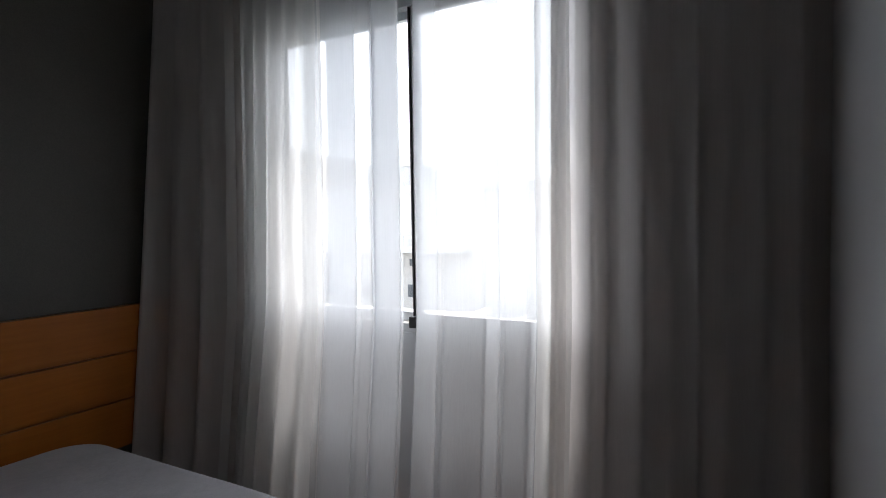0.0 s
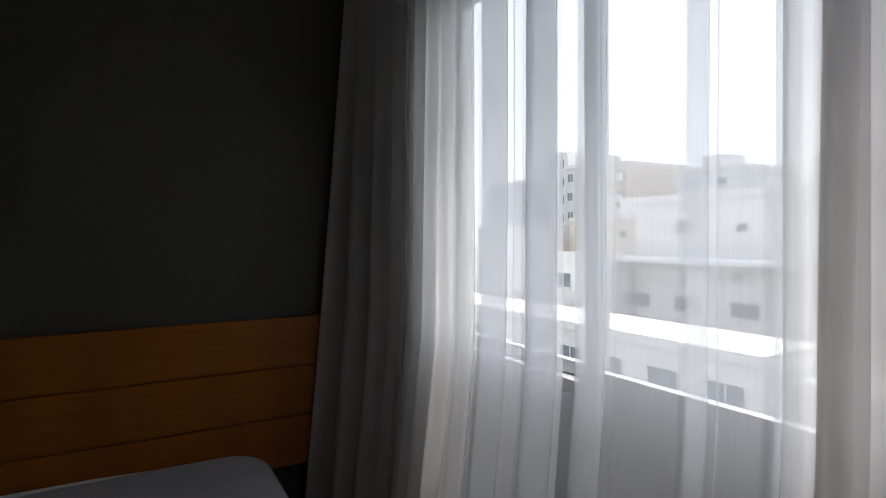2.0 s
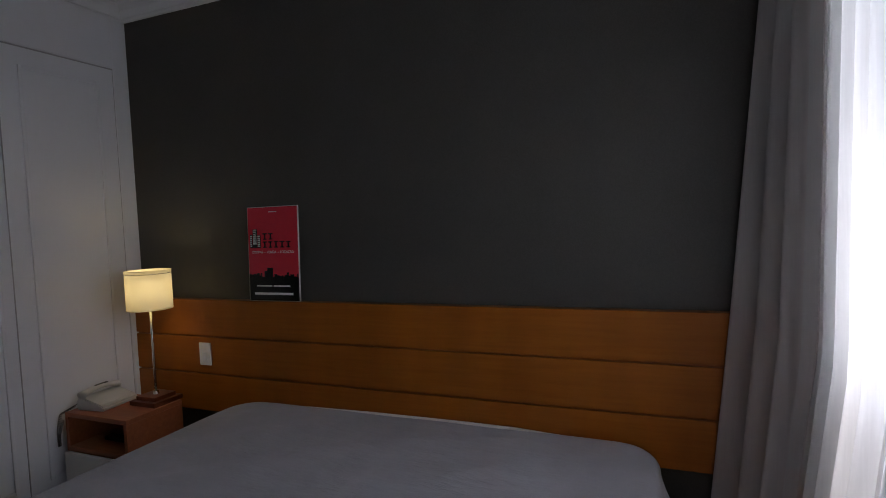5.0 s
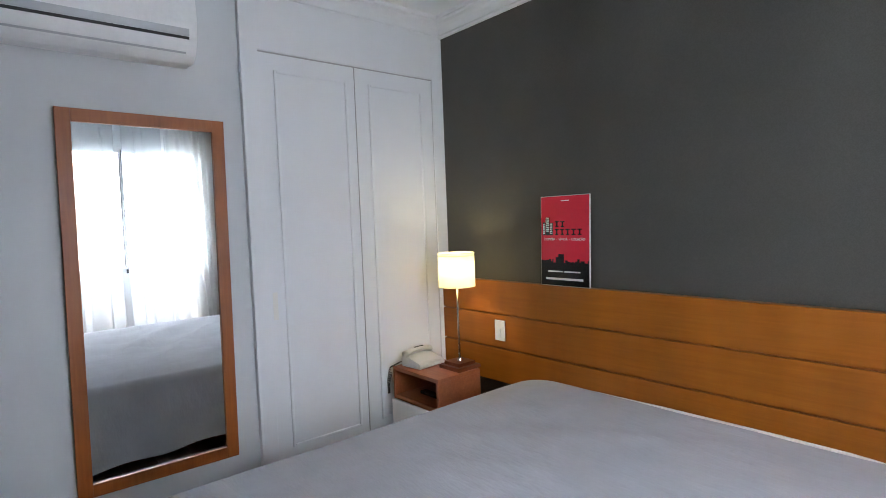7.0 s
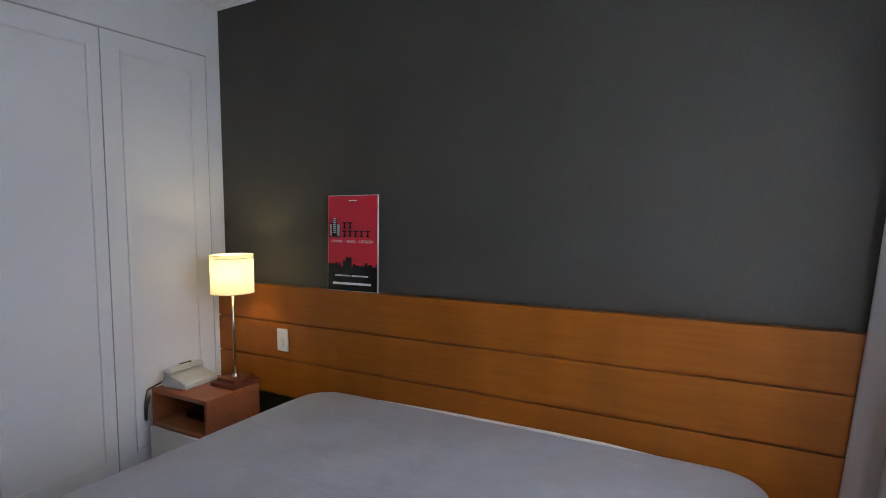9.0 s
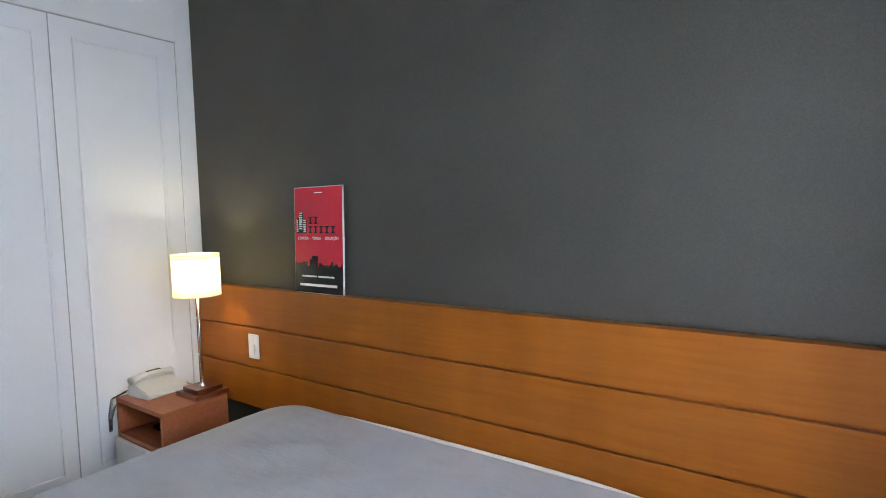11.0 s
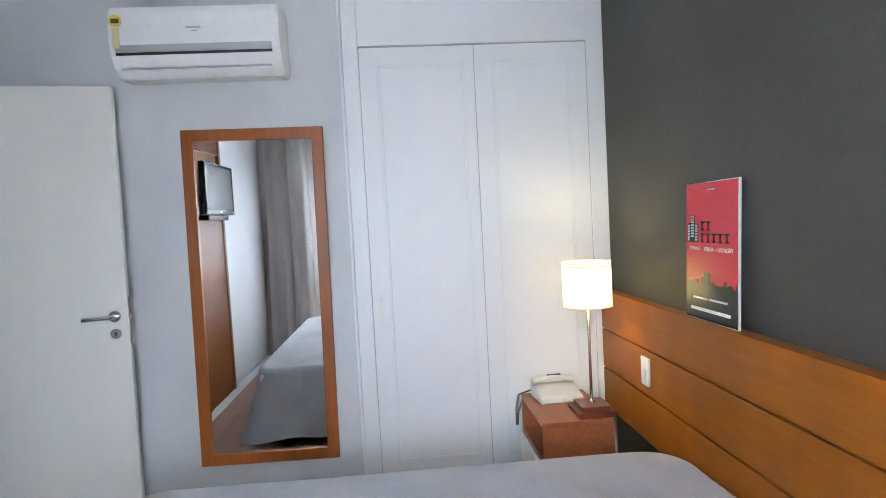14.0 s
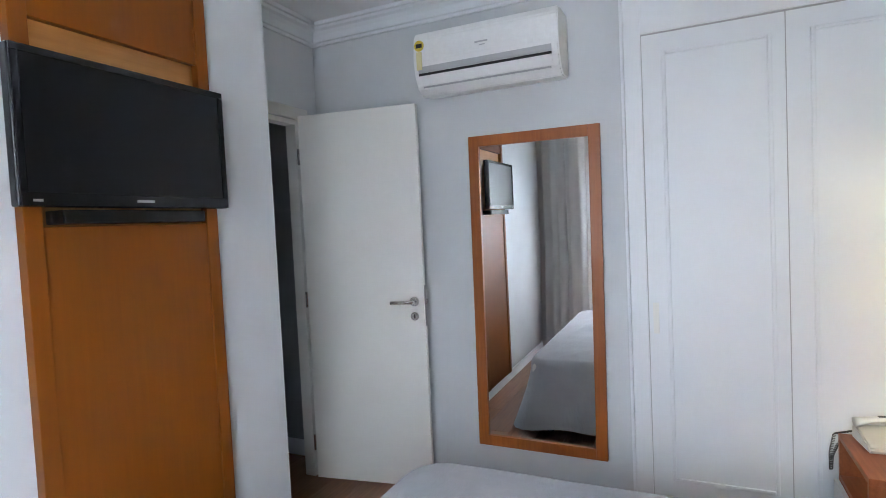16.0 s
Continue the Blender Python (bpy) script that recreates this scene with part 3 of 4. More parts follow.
for r_ in range(4):
    for c_ in range(3):
        x0, y0 = 0.000 + c_ * 0.020, -0.005 + r_ * 0.022
        z0 = 0.0555 - (x0 + 0.057) * 0.259
        part("key", box(x0, x0 + 0.012, y0, y0 + 0.014, z0 - 0.008, z0 - 0.001, 0.002), M_PLASTIC, phone)
cordp = []
anchor = [Vector((0.07, -0.43, 0.53)), Vector((0.035, -0.486, 0.50)), Vector((0.030, -0.50, 0.42)), Vector((0.034, -0.50, 0.345)), Vector((0.028, -0.495, 0.40)), Vector((0.022, -0.47, 0.46))]
for i in range(361):
    f = i / 360 * (len(anchor) - 1)
    j = min(int(f), len(anchor) - 2)
    p = anchor[j].lerp(anchor[j + 1], f - j)
    a = i * 0.62
    cordp.append((p.x + 0.006 * math.cos(a), p.y + 0.006 * math.sin(a), p.z + 0.003 * math.sin(a)))
cord = part("coiled_cord", tube(cordp, 0.0019, 5), M_CORD, phone, "black coiled cord hanging beside the table", True)
cord.matrix_parent_inverse = phone.matrix_world.inverted()

# ---------------------------------------------------------------- switch
sw = thing("light_switch", "white plastic wall switch set in the headboard", "switch")
part("plate", box(0.490, 0.566, -0.043, -0.0345, 0.658, 0.778, 0.003), M_PLASTIC, sw)
part("rocker", box(0.516, 0.540, -0.047, -0.0432, 0.678, 0.728, 0.002), M_WHITE, sw)

# ---------------------------------------------------------------- poster board leaning on the headboard
sign = thing("leaning_sign", "glossy red and black advertising board leaning on the wall", "sign", at=(0.822, -0.008, 1.0035))
sign.rotation_euler = (radians(-1.9), 0, 0)
PW, PH = 0.311, 0.474
part("board", box(0, PW, 0, 0.008, 0, PH, 0.0008), M_WHITEPRINT, sign, "white foam board with a pale edge")
part("red_field", box(0.003, PW - 0.003, -0.0012, -0.0002, 0.118, PH - 0.003), M_RED, sign, "red printed field")
part("black_field", box(0.003, PW - 0.003, -0.0012, -0.0002, 0.003, 0.1178), M_BLACKPRINT, sign, "black printed lower band")
random.seed(11)
x, top = 0.004, []
while x < PW - 0.012:
    w = random.uniform(0.007, 0.018)
    h = random.choice([0.012, 0.018, 0.026, 0.034, 0.05]) if abs(x - 0.12) < 0.03 else random.uniform(0.004, 0.028)
    top += [(x, 0.118 + h), (min(x + w, PW - 0.005), 0.118 + h)]
    x += w
sky_bm = bmesh.new()
outline = [(0.004, 0.112)] + top + [(top[-1][0], 0.112)]
sky_bm.faces.new([sky_bm.verts.new((x, -0.0022, z)) for x, z in outline])
ext = bmesh.ops.extrude_face_region(sky_bm, geom=sky_bm.faces[:])
bmesh.ops.translate(sky_bm, verts=[q for q in ext["geom"] if isinstance(q, bmesh.types.BMVert)], vec=(0, 0.0008, 0))
part("skyline", sky_bm, M_BLACKPRINT, sign, "black printed skyline")
lg = boxes((0.016, 0.031, -0.0026, -0.0014, 0.268, 0.336), (0.033, 0.060, -0.0026, -0.0014, 0.268, 0.362), (0.062, 0.082, -0.0026, -0.0014, 0.268, 0.332))
part("building_mark", lg, M_BLACKPRINT, sign, "black printed building shapes")
wl_ = bmesh.new()
for x0, x1, z0, z1 in ((0.018, 0.029, 0.274, 0.330), (0.036, 0.057, 0.286, 0.356), (0.064, 0.080, 0.274, 0.326)):
    z = z0
    while z < z1:
        xx = x0
        while xx + 0.003 < x1:
            add_box(wl_, xx, xx + 0.0036, -0.0034, -0.0028, z, z + 0.0062)
            xx += 0.0055
        z += 0.0098
part("building_windows", wl_, M_WHITEPRINT, sign)


def text_part(body, size, x, z, material, parent, y=-0.003, align="LEFT", width=1.0):
    cu = bpy.data.curves.new("lettering", "FONT")
    cu.body, cu.size, cu.align_x, cu.extrude = body, size, align, 0.0003
    tmp = bpy.data.objects.new("lettering", cu)
    me = bpy.data.meshes.new_from_object(tmp)
    bpy.data.objects.remove(tmp)
    me.materials.clear()
    me.materials.append(material)
    ob = new("lettering", me)
    ob.parent = parent
    ob.matrix_basis = pose(x, y, z, 90) @ Matrix.Diagonal((width, 1, 1, 1))
    return ob


# wordmark drawn as plain shapes
for x0, x1, z0, z1 in ((0.095, 0.122, 0.309, 0.341), (0.130, 0.158, 0.309, 0.341), (0.095, 0.120, 0.268, 0.300), (0.130, 0.155, 0.268, 0.300), (0.164, 0.191, 0.268, 0.300), (0.199, 0.229, 0.268, 0.300), (0.237, 0.266, 0.268, 0.300)):
    xm_ = (x0 + x1) / 2
    part("wordmark_shape", boxes((x0, x1, -0.0026, -0.0014, z1 - 0.006, z1), (xm_ - 0.004, xm_ + 0.004, -0.0026, -0.0014, z0 + 0.0055, z1 - 0.006), (x0 + 0.003, x1 - 0.003, -0.0026, -0.0014, z0, z0 + 0.0055)), M_BLACKPRINT, sign, "black printed shape")
text_part("COMPRA  -  VENDA  -  LOCAÇÃO", 0.0185, PW / 2, 0.240, M_WHITEPRINT, sign, align="CENTER", width=0.93)
for q in ((0.135, 0.185, 0.445, 0.449), (0.05, 0.145, 0.073, 0.080), (0.155, 0.255, 0.073, 0.080), (0.035, 0.272, 0.032, 0.043)):
    part("printed_line", box(q[0], q[1], -0.0026, -0.0014, q[2], q[3]), M_WHITEPRINT, sign, "white printed line")

# ---------------------------------------------------------------- mirror
mirror = thing("wall_mirror", "tall wall mirror in a reddish wooden frame", "mirror", at=(0.006, -1.738, 0.250))
mirror.rotation_euler = (radians(-0.5), radians(0.3), 0)
mh, mw, fw = 1.64, 0.335, 0.055
part("frame_side", box(0, 0.024, -mw, -mw + fw, 0, mh, 0.002), M_FRAME, mirror)
part("frame_side", box(0, 0.024, mw - fw, mw, 0, mh, 0.002), M_FRAME, mirror)
part("frame_rail", box(0, 0.0238, -mw + fw, mw - fw, 0, fw, 0.002), M_FRAME, mirror)
part("frame_rail", box(0, 0.0238, -mw + fw, mw - fw, mh - fw, mh, 0.002), M_FRAME, mirror)
part("mirror_glass", box(0.006, 0.012, -mw + fw - 0.004, mw - fw + 0.004, fw - 0.004, mh - fw + 0.004), M_MIRROR, mirror, "clear silvered mirror glass")

# ---------------------------------------------------------------- air conditioner
ac = thing("air_conditioner", "white split air conditioner fixed high on the wall", "air conditioner", at=(0, -1.902, 2.113))
prof = [(0.0, 0.01), (0.12, 0.0), (0.165, 0.03), (0.195, 0.085), (0.203, 0.16), (0.198, 0.27), (0.180, 0.305), (0.0, 0.31)]
b = bmesh.new()
va = [[b.verts.new((x, s * 0.370, z)) for x, z in prof] for s in (-1, 1)]
b.faces.new(va[0])
b.faces.new(va[1][::-1])
for i in range(len(prof)):
    j = (i + 1) % len(prof)
    b.faces.new((va[0][i], va[1][i], va[1][j], va[0][j]))
bmesh.ops.bevel(b, geom=list(b.edges), offset=0.007, segments=3, affect="EDGES")
part("casing", b, M_PLASTIC, ac)


def strip(z0, z1, y0, y1, out=0.004, thick=0.006):
    """A strip lying on the curved front between two heights."""
    pr = [(x, z) for x, z in prof[1:6]]

    def fx(z):
        for (xa, za), (xb, zb) in zip(pr, pr[1:]):
            if za <= z <= zb:
                return xa + (xb - xa) * (z - za) / (zb - za)
        return pr[-1][0]
    bm = bmesh.new()
    zs = [z0 + (z1 - z0) * i / 4 for i in range(5)]
    g = [[[bm.verts.new((fx(z) + o, y, z)) for z in zs] for o in (out, out - thick)] for y in (y0, y1)]
    for i in range(4):
        bm.faces.new((g[0][0][i], g[1][0][i], g[1][0][i + 1], g[0][0][i + 1]))
        for s in (0, 1):
            bm.faces.new((g[s][0][i], g[s][0][i + 1], g[s][1][i + 1], g[s][1][i]))
    bm.faces.new((g[0][0][4], g[1][0][4], g[1][1][4], g[0][1][4]))
    bm.faces.new((g[0][0][0], g[0][1][0], g[1][1][0], g[1][0][0]))
    return bm


part("silver_strip", strip(0.100, 0.130, -0.345, 0.335), M_SILVER, ac, "silver decorative strip")
part("air_slot", strip(0.086, 0.0985, -0.345, 0.335, 0.002), M_RUBBER, ac, "dark open air slot")
part("louvre", strip(0.040, 0.085, -0.345, 0.335, 0.005), M_PLASTIC, ac, "white air louvre")
part("lower_slot", strip(0.032, 0.0385, -0.335, 0.325, 0.002), M_SILVER, ac)
part("maker_mark", boxes((0.2015, 0.2045, -0.035, 0.03, 0.198, 0.205), (0.2015, 0.2045, -0.012, 0.015, 0.184, 0.188)), M_SILVER, ac, "small grey maker's mark")
stk = bmesh.new()
bmesh.ops.create_cone(stk, cap_ends=True, segments=32, radius1=0.027, radius2=0.027, depth=0.003, matrix=Matrix.Translation((0.2045, -0.335, 0.235)) @ pose(0, 0, 0, 0, 90))
seal = part("energy_seal", stk, M_YELLOW, ac, "round yellow energy sticker")
part("seal_mark", box(0.2058, 0.2068, -0.352, -0.318, 0.225, 0.245), M_RUBBER, seal)
part("seal_ribbon", box(0.2025, 0.2055, -0.352, -0.322, 0.115, 0.206, 0.0005), M_PALEYELLOW, ac, "pale yellow sticker ribbon")

# ---------------------------------------------------------------- television panel and television
tvp = thing("media_wall", "tall orange-brown veneer panel with a television niche", "wall panel")
PX0, PX1, PY = 1.322, 1.925, YT + 0.03
part("side_board", box(PX0, PX0 + 0.045, YT + 0.001, PY + 0.006, 0.085, 2.53, 0.002), M_PANEL, tvp)
part("side_board", box(PX1 - 0.045, PX1, YT + 0.001, PY + 0.006, 0.085, 2.53, 0.002), M_PANEL, tvp)
part("lower_board", box(PX0 + 0.0455, PX1 - 0.0455, YT + 0.001, PY, 0.085, 1.484, 0.002), M_PANEL, tvp)
part("upper_board", box(PX0 + 0.0455, PX1 - 0.0455, YT + 0.001, PY, 2.012, 2.53, 0.002), M_PANEL, tvp)
part("niche_back", box(PX0 + 0.0455, PX1 - 0.0455, YT + 0.001, YT + 0.010, 1.4845, 2.0115), M_NICHE, tvp, "lighter veneer at the back of the niche")

tv = thing("television", "black flat-screen television on a wall bracket, switched off", "television", at=(1.652, YT + 0.10, 1.530))
TW, TH = 0.315, 0.385
tvb = bmesh.new()
add_box(tvb, -TW, TW, -0.032, 0.0, 0, TH, 0.006, 3)
part("housing", tvb, M_BLACK, tv, "gloss black housing")
bz = 0.020
part("bezel", boxes((-TW + 0.002, TW - 0.002, 0.0, 0.008, 0.002, 0.034), (-TW + 0.002, TW - 0.002, 0.0, 0.008, TH - bz, TH - 0.002), (-TW + 0.002, -TW + bz, 0.0, 0.008, 0.034, TH - bz), (TW - bz, TW - 0.002, 0.0, 0.008, 0.034, TH - bz), bevel=0.002), M_BLACK, tv)
part("screen", box(-TW + bz, TW - bz, 0.0005, 0.003, 0.034, TH - bz), M_SCREEN, tv, "dark matte screen")
part("maker_mark", box(-0.035, 0.02, 0.0082, 0.0092, 0.014, 0.021), M_SILVER, tv, "small silver maker's mark")
part("side_mark", box(TW - 0.05, TW - 0.028, 0.0082, 0.0090, 0.012, 0.018), M_SILVER, tv)
part("bracket", boxes((-0.23, 0.21, -0.088, -0.01, -0.042, -0.006), (-0.06, 0.06, -0.092, -0.033, 0.08, 0.28), bevel=0.004), M_BLACK, tv, "black bracket below the screen")

# ---------------------------------------------------------------- curtains
random.seed(5)


def smooth_path(pts, n=6):
    out = []
    for i in range(len(pts) - 1):
        p0, p1, p2, p3 = (Vector(pts[max(0, min(len(pts) - 1, i + j))]) for j in (-1, 0, 1, 2))
        for s in range(n):
            f = s / n
            out.append(0.5 * ((2 * p1) + (p2 - p0) * f + (2 * p0 - 5 * p1 + 4 * p2 - p3) * f * f + (3 * p1 - p0 - 3 * p2 + p3) * f ** 3))
    out.append(Vector(pts[-1]))
    return out


def folds(y0, y1, period, depth, seed):
    """Irregular S-folds from y0 down to y1."""
    rnd = random.Random(seed)
    pts, y, s = [], y0, 1
    while y > y1:
        w = period * rnd.uniform(0.65, 1.4)
        d = depth * rnd.uniform(0.6, 1.25) * s
        pts.append((y, d * 0.2))
        pts.append((y - w * 0.35, d))
        s = -s
        y -= w * 0.6
    pts.append((y1, 0))
    return pts


def lap(y, w, d):
    """A pleat lying flat: three layers over a width w."""
    return [(y, d), (y - w, d + 0.004), (y - w - 0.004, d - 0.006), (y - 0.003, d - 0.012), (y - 0.001, d - 0.020), (y - w - 0.01, d - 0.026)]


def cloth(path, x_at, z0, z1, seed, sway=0.012, flare=None):
    pts = smooth_path(path)
    bm = bmesh.new()
    rows = []
    nz = 30
    for j in range(nz + 1):
        f = j / nz
        z = z1 + (z0 - z1) * f
        row = []
        for p in pts:
            y, d = p.x, p.y
            n1 = noise.noise(Vector((y * 4.0, z * 0.7, seed)))
            n2 = noise.noise(Vector((y * 13.0, z * 1.6, seed + 7)))
            grow = 0.55 + 0.65 * f
            yy = y + sway * n1 * f + 0.006 * n2 * f + (flare(y) * f if flare else 0)
            row.append(bm.verts.new((min(x_at(z, y) - d * grow - 0.010 * n1 * f, XW - 0.03), min(yy, -0.006), z)))
        rows.append(row)
    for a, b_ in zip(rows, rows[1:]):
        for i in range(len(pts) - 1):
            bm.faces.new((a[i], b_[i], b_[i + 1], a[i + 1]))
    return bm


def hang(z, y):
    """The cloth leans into the room towards the floor, most at the headboard."""
    e = max(0, 1 + y / 0.5)
    return 3.205 - 0.05 * e - (2.60 - z) * (0.006 + 0.082 * e) - 0.10 * (1 - e) * max(0.0, 1.0 - z)


def wave(y0, y1, period, depth, seed):
    """Soft single-layer waves from y0 down to y1."""
    rnd = random.Random(seed)
    pts, y, s_ = [], y0, 1
    while y > y1 + 0.01:
        pts.append((y, s_ * depth * rnd.uniform(0.5, 1.2)))
        s_ = -s_
        y -= period * rnd.uniform(0.35, 0.65)
    pts.append((y1, 0))
    return pts


def sweep_left(y):
    """Folds beside the window are drawn aside towards the floor."""
    return 0.10 * math.exp(-((y + 0.72) / 0.15) ** 2)


left = thing("curtain", "gathered pale beige curtain hanging beside the headboard", "curtain", "window curtains")
part("cloth", cloth(folds(-0.02, -0.47, 0.125, 0.040, 3), hang, 0.03, 2.60, 1.0), M_DRAPE, left, "", True)
mid = thing("sheer_curtain", "sheer white voile curtain gathered at the window's edge", "curtain", "window curtains")
part("gathered_cloth", cloth(wave(-0.43, -0.93, 0.085, 0.030, 8), lambda z, y: hang(z, y) - 0.012, 0.03, 2.60, 2.0, 0.012, sweep_left), M_VOILE, mid, "denser gathered voile", True)
left_path = [(-0.84, -0.004), (-0.92, 0.0)] + lap(-0.955, 0.112, 0.010) + [(-1.10, 0.0)] + lap(-1.143, 0.012, 0.008) + lap(-1.166, 0.092, 0.014)
part("cloth", cloth(left_path, hang, 0.03, 2.60, 2.0, 0.008, sweep_left), M_SHEER2, mid, "", True)
mid2 = thing("sheer_curtain", "sheer white voile curtain hanging in front of the window", "curtain", "window curtains")
right_path = lap(-1.340, 0.076, 0.016) + wave(-1.45, -1.58, 0.12, 0.006, 6) + lap(-1.602, 0.042, 0.014) + wave(-1.665, -1.74, 0.12, 0.005, 9) + lap(-1.757, 0.018, 0.016) + [(-1.79, 0.0)]
part("cloth", cloth(right_path, hang, 0.03, 2.60, 5.0, 0.010), M_SHEER, mid2, "", True)
part("gathered_cloth", cloth(wave(-1.778, -1.88, 0.07, 0.026, 31), lambda z, y: hang(z, y) - 0.010, 0.03, 2.60, 6.0, 0.012), M_VOILE, mid2, "denser gathered voile", True)
right = thing("curtain", "gathered pale beige curtain hanging beside the window", "curtain", "window curtains")
part("cloth", cloth(folds(-1.825, -2.49, 0.125, 0.055, 21), hang, 0.03, 2.60, 3.0), M_DRAPE, right, "", True)
trk = tagged(part("curtain_track", box(3.12, 3.235, -2.52, -0.01, 2.60, 2.639, 0.003), M_WHITE), "white ceiling track for the curtains", "curtain track", "", "structure")

# ---------------------------------------------------------------- the city outside
M_FACADE = paint("white_render", (0.60, 0.595, 0.58), 0.8, 8, 0.2, 0.08)
M_FACADE2 = paint("cream_render", (0.56, 0.51, 0.45), 0.8, 8, 0.2, 0.08)
M_FACADE3 = paint("grey_render", (0.50, 0.51, 0.52), 0.8, 8, 0.2, 0.08)
M_PANEDARK = plain("far_window_glass", (0.17, 0.19, 0.21), 0.12, 0, 0.4, 0.3)
M_GROUND = paint("city_ground", (0.16, 0.16, 0.15), 0.9, 1, 0.3, 0.2)
structure("ground", box(-600, 1500, -1200, 1200, -26, -25.5), M_GROUND, "grey city ground far below the window", "ground")


def building(x0, x1, y0, y1, z1, material, label, storey=3.0, bay=3.2, win=(1.5, 1.2), balcony=False, parapet=0.5, wz=(-14, 60)):
    z0 = -25.5
    h = thing("apartment_building", label, "building", "buildings outside")
    part("wall", box(x0, x1, y0, y1, z0, z1), material, h)
    part("roof", boxes((x0 - 0.12, x0 + 0.2, y0, y1, z1 + 0.001, z1 + parapet), (x0 + 0.2, x1, y0, y0 + 0.3, z1 + 0.001, z1 + parapet), (x0 + 0.2, x1, y1 - 0.3, y1, z1 + 0.001, z1 + parapet), (x0 + 0.2, x1, y0 + 0.3, y1 - 0.3, z1 + 0.002, z1 + 0.08)), M_FACADE, h)
    fr = bmesh.new()
    add_box(fr, -0.08, 0.02, -win[0] / 2 - 0.06, win[0] / 2 + 0.06, -0.10, -0.0)
    add_box(fr, -0.05, 0.02, -win[0] / 2 - 0.06, win[0] / 2 + 0.06, win[1], win[1] + 0.08)
    for yy in (-win[0] / 2 - 0.03, 0, win[0] / 2 + 0.03):
        add_box(fr, -0.05, 0.02, yy - 0.03, yy + 0.03, 0, win[1])
    fme = bpy.data.meshes.new("window_frame")
    fr.to_mesh(fme)
    fr.free()
    fme.materials.append(M_FACADE)
    pb = box(-0.015, 0.02, -win[0] / 2, win[0] / 2, 0, win[1])
    pme = bpy.data.meshes.new("window")
    pb.to_mesh(pme)
    pb.free()
    pme.materials.append(M_PANEDARK)
    bme = None
    if balcony:
        bb = boxes((-1.1, -0.02, -bay * 0.46, bay * 0.46, -0.25, -0.1), (-1.1, -1.02, -bay * 0.46, bay * 0.46, -0.1, 0.85))
        bme = bpy.data.meshes.new("balcony")
        bb.to_mesh(bme)
        bb.free()
        bme.materials.append(M_FACADE)
    rnd = random.Random(int(x0 * 7 + y0))
    z = z1 - storey + 0.9
    while z > max(z0 + 1, wz[0]):
        nb = int((y1 - y0) / bay)
        for i in range(nb):
            y = y0 + (i + 0.5) * (y1 - y0) / nb + rnd.uniform(-0.15, 0.15)
            if rnd.random() < 0.15:
                continue
            o = new("window", pme)
            o.parent, o.location = h, (x0, y, z)
            f_ = new("window_frame", fme)
            f_.parent = o
            if bme and i % 2 == 0:
                q = new("balcony", bme)
                q.parent, q.location = h, (x0, y, z)
        z -= storey
    return h


near = building(22, 28, 9.2, 44, -3.45, M_FACADE, "white rendered building with a flat roof and parapet", 2.75, 2.9, (1.5, 0.95), parapet=0.42, wz=(-13, 0))
mid_b = building(30, 42, 26, 58, -0.2, M_FACADE, "white set-back building with small windows", 3.0, 5.0, (1.4, 1.0), wz=(-3, 0))
terrace_b = building(24, 33, -8, 9.0, -4.6, M_FACADE3, "low grey building with a roof terrace", 2.8, 3.4, (1.6, 1.0), wz=(-13, 0))
white_b = building(34, 48, -6, 25.5, 3.7, M_FACADE, "plain white rendered building with a louvred vent", 3.0, 15, (0.6, 0.5), wz=(-3, 0))
vent = bmesh.new()
for i in range(5):
    add_box(vent, 33.9, 34.05, 20.9, 22.3, 1.65 + i * 0.17, 1.75 + i * 0.17)
part("vent", vent, M_FACADE3, white_b, "grey louvred vent")


def roof_clutter(h, x, y, z, seed):
    """A stair hut, a water tank and a mast on a flat roof."""
    rnd = random.Random(seed)
    part("stair_hut", box(x, x + 3.0, y, y + 3.6, z, z + 2.4), M_FACADE, h)
    part("water_tank", cyl(0.9, 0.9, z, z + 1.5, x + 1.5, y + 6.0 + rnd.random(), 20), M_FACADE3, h, "round grey water tank")
    part("antenna", tube([(x + 4.5, y + 4.0, z), (x + 4.5, y + 4.0, z + 3.5)], 0.05, 6), M_FACADE3, h)
    part("railing", boxes(*[(x - 1.52, x - 1.48, y - 4 + i * 1.2, y - 3.96 + i * 1.2, z, z + 1.0) for i in range(14)], (x - 1.53, x - 1.47, y - 4, y + 11.7, z + 1.0, z + 1.05)), M_FACADE3, h, "thin grey roof railing")


roof_clutter(mid_b, 34.0, 38.0, -0.12, 2)
roof_clutter(white_b, 38.0, 12.0, 3.78, 3)
part("ledge", box(31.6, 33.99, 13.0, 25.6, -0.35, -0.05), M_FACADE3, white_b, "grey projecting terrace ledge")
part("ledge_railing", boxes(*[(31.62, 31.66, 13.0 + i * 1.0, 13.04 + i * 1.0, -0.05, 0.75) for i in range(13)], (31.61, 31.67, 13.0, 25.4, 0.75, 0.80)), M_FACADE3, white_b, "thin grey terrace railing")
for y in (16.5, 20.5, 24.3):
    part("window", box(33.93, 34.02, y, y + 1.7, -3.6, -2.7), M_PANEDARK, white_b)
    part("window_frame", boxes((33.90, 34.0, y - 0.06, y + 1.76, -3.7, -3.6), (33.90, 33.99, y + 0.82, y + 0.88, -3.6, -2.7), (33.90, 34.0, y - 0.06, y + 1.76, -2.7, -2.62)), M_FACADE, white_b)
building(60, 72, 49.5, 58.0, 11.2, M_FACADE2, "cream apartment tower with balconies", 2.9, 2.8, (1.5, 1.3), True)
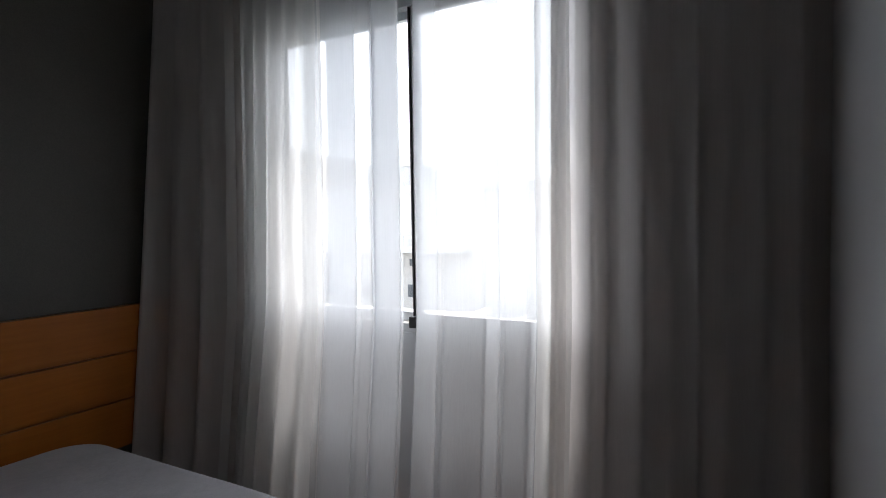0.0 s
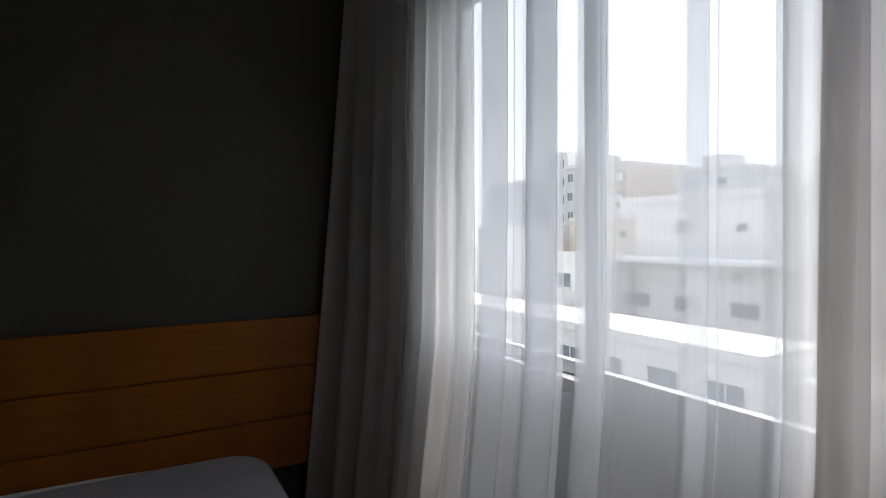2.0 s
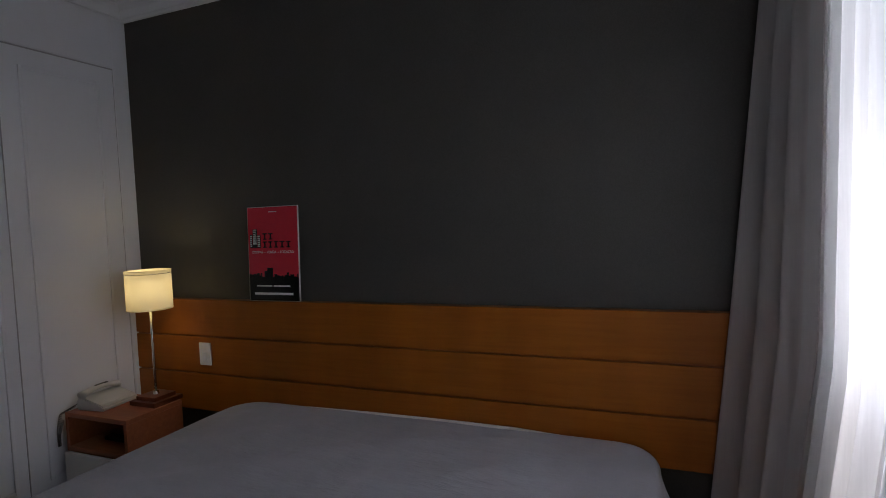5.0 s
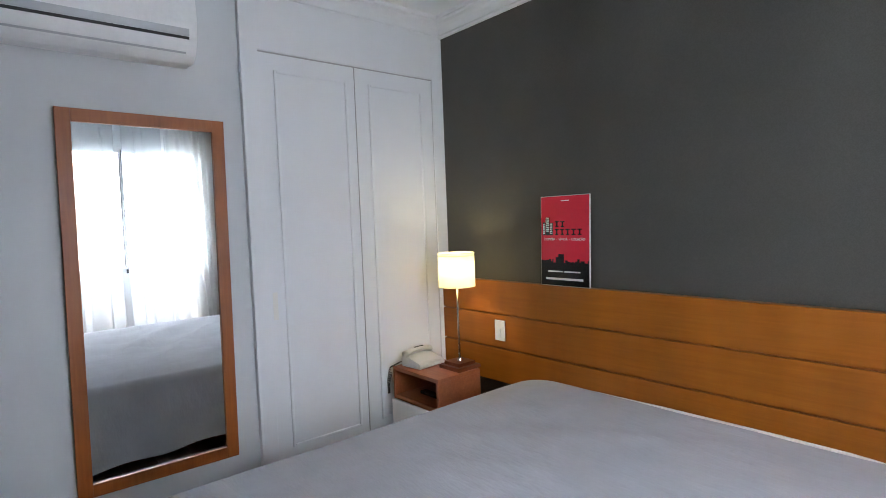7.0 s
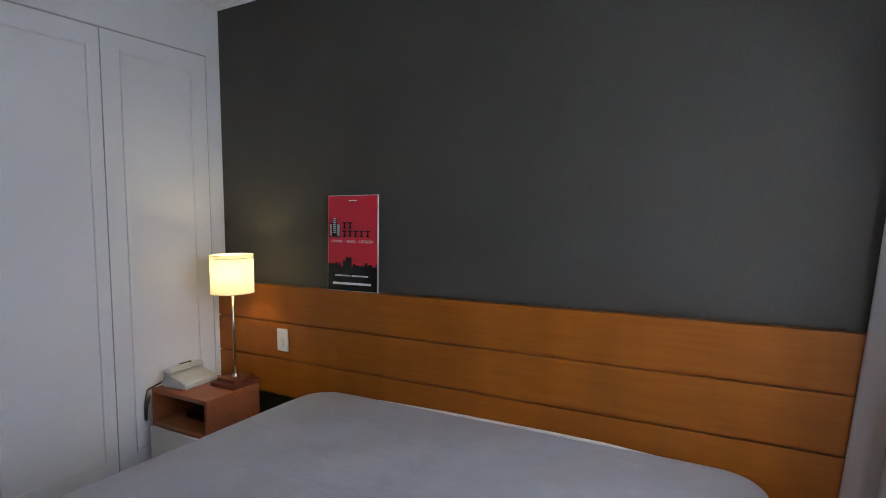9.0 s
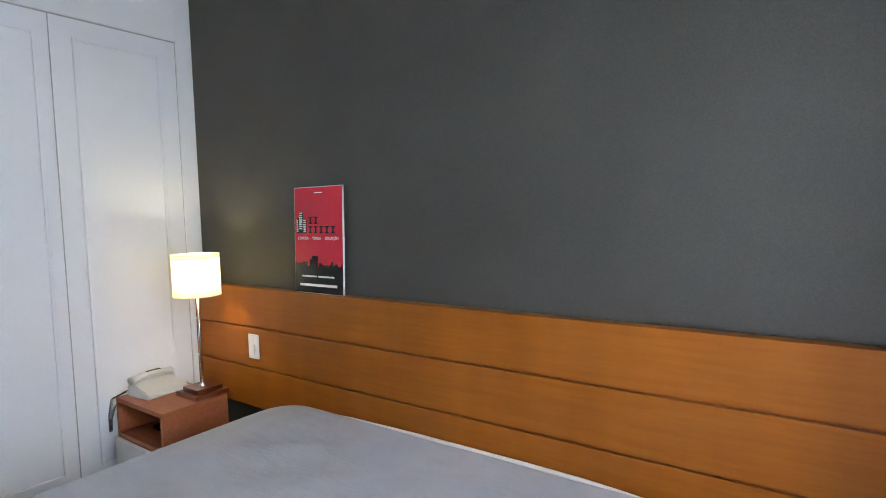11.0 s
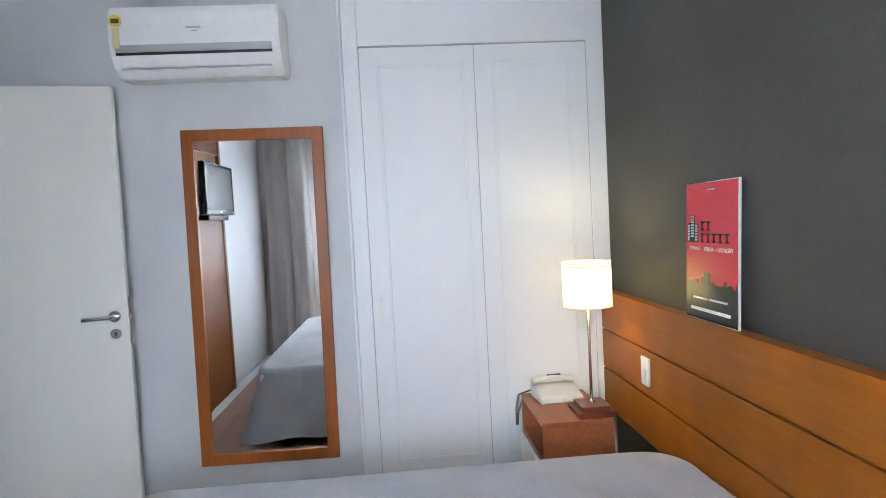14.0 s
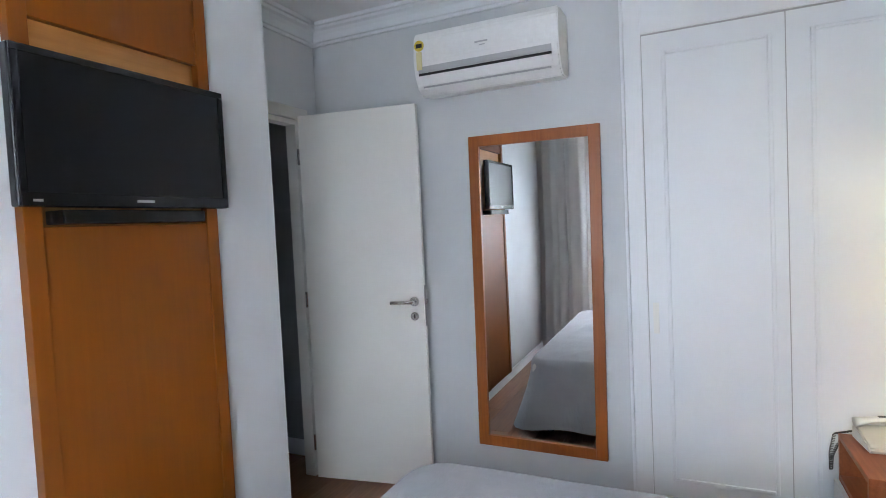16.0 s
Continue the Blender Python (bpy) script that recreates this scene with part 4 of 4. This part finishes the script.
building(61, 70, 58.4, 63.0, 12.0, M_FACADE3, "grey rendered apartment tower behind lower roofs", 2.9, 2.3, (1.1, 1.2))
building(62, 74, 63.6, 69.0, 14.6, M_FACADE, "white apartment tower with close rows of windows", 2.9, 1.8, (1.0, 1.3))
building(58, 66, 69.6, 80.0, 10.5, M_FACADE3, "grey rendered apartment block with rows of windows", 2.9, 2.6)
block = building(50, 58, 36, 50, 3.4, M_FACADE2, "beige rendered block below the towers", 2.9, 3.4, (0.9, 0.8))
roof_clutter(block, 52.0, 40.0, 3.48, 7)
side = building(60, 72, 34, 42.2, 9.0, M_FACADE3, "grey concrete apartment block", 2.9, 4.0, (1.0, 1.0))
part("lift_hut", box(62, 66, 37, 40, 9.08, 11.0), M_FACADE3, side)
building(66, 78, 22, 33, 6.4, M_FACADE, "white rendered apartment block with rows of windows", 2.9, 3.4)
building(120, 140, 20, 44, 9.0, M_FACADE, "pale apartment tower far off", 3.0, 3.6)
building(90, 105, -10, 16, 6.0, M_FACADE2, "cream rendered apartment block with rows of windows", 3.0, 3.4)
building(44, 52, 52, 62, 2.5, M_FACADE, "small white rooftop building", 3.0, 4.0)

# ---------------------------------------------------------------- floor planks
PL, PWD = 1.2, 0.19
plank_meshes = {}


def plank_mesh(length):
    key = round(length, 2)
    if key not in plank_meshes:
        b_ = box(0, key - 0.002, 0, PWD - 0.002, -0.012, 0.0, 0.0008, 1)
        me = bpy.data.meshes.new("plank")
        b_.to_mesh(me)
        b_.free()
        me.materials.append(M_FLOOR)
        plank_meshes[key] = me
    return plank_meshes[key]


def lay(x0, x1, y0, rows, start):
    for r in range(rows):
        x = x0 - ((r + start) % 3) * 0.4
        while x < x1 - 0.02:
            a, b_ = max(x, x0), min(x + PL, x1)
            if b_ - a > 0.03:
                o = new("plank", plank_mesh(b_ - a))
                o.parent, o.location = floor, (a, y0 + r * PWD, 0)
            x += PL


lay(0.0, XW, 0.02 - 14 * PWD + 0.09, 14, 0)
lay(0.0, XE, 0.11 - 18 * PWD, 4, 2)
lay(-0.03, 2.0, 0.11 - 28 * PWD, 10, 1)
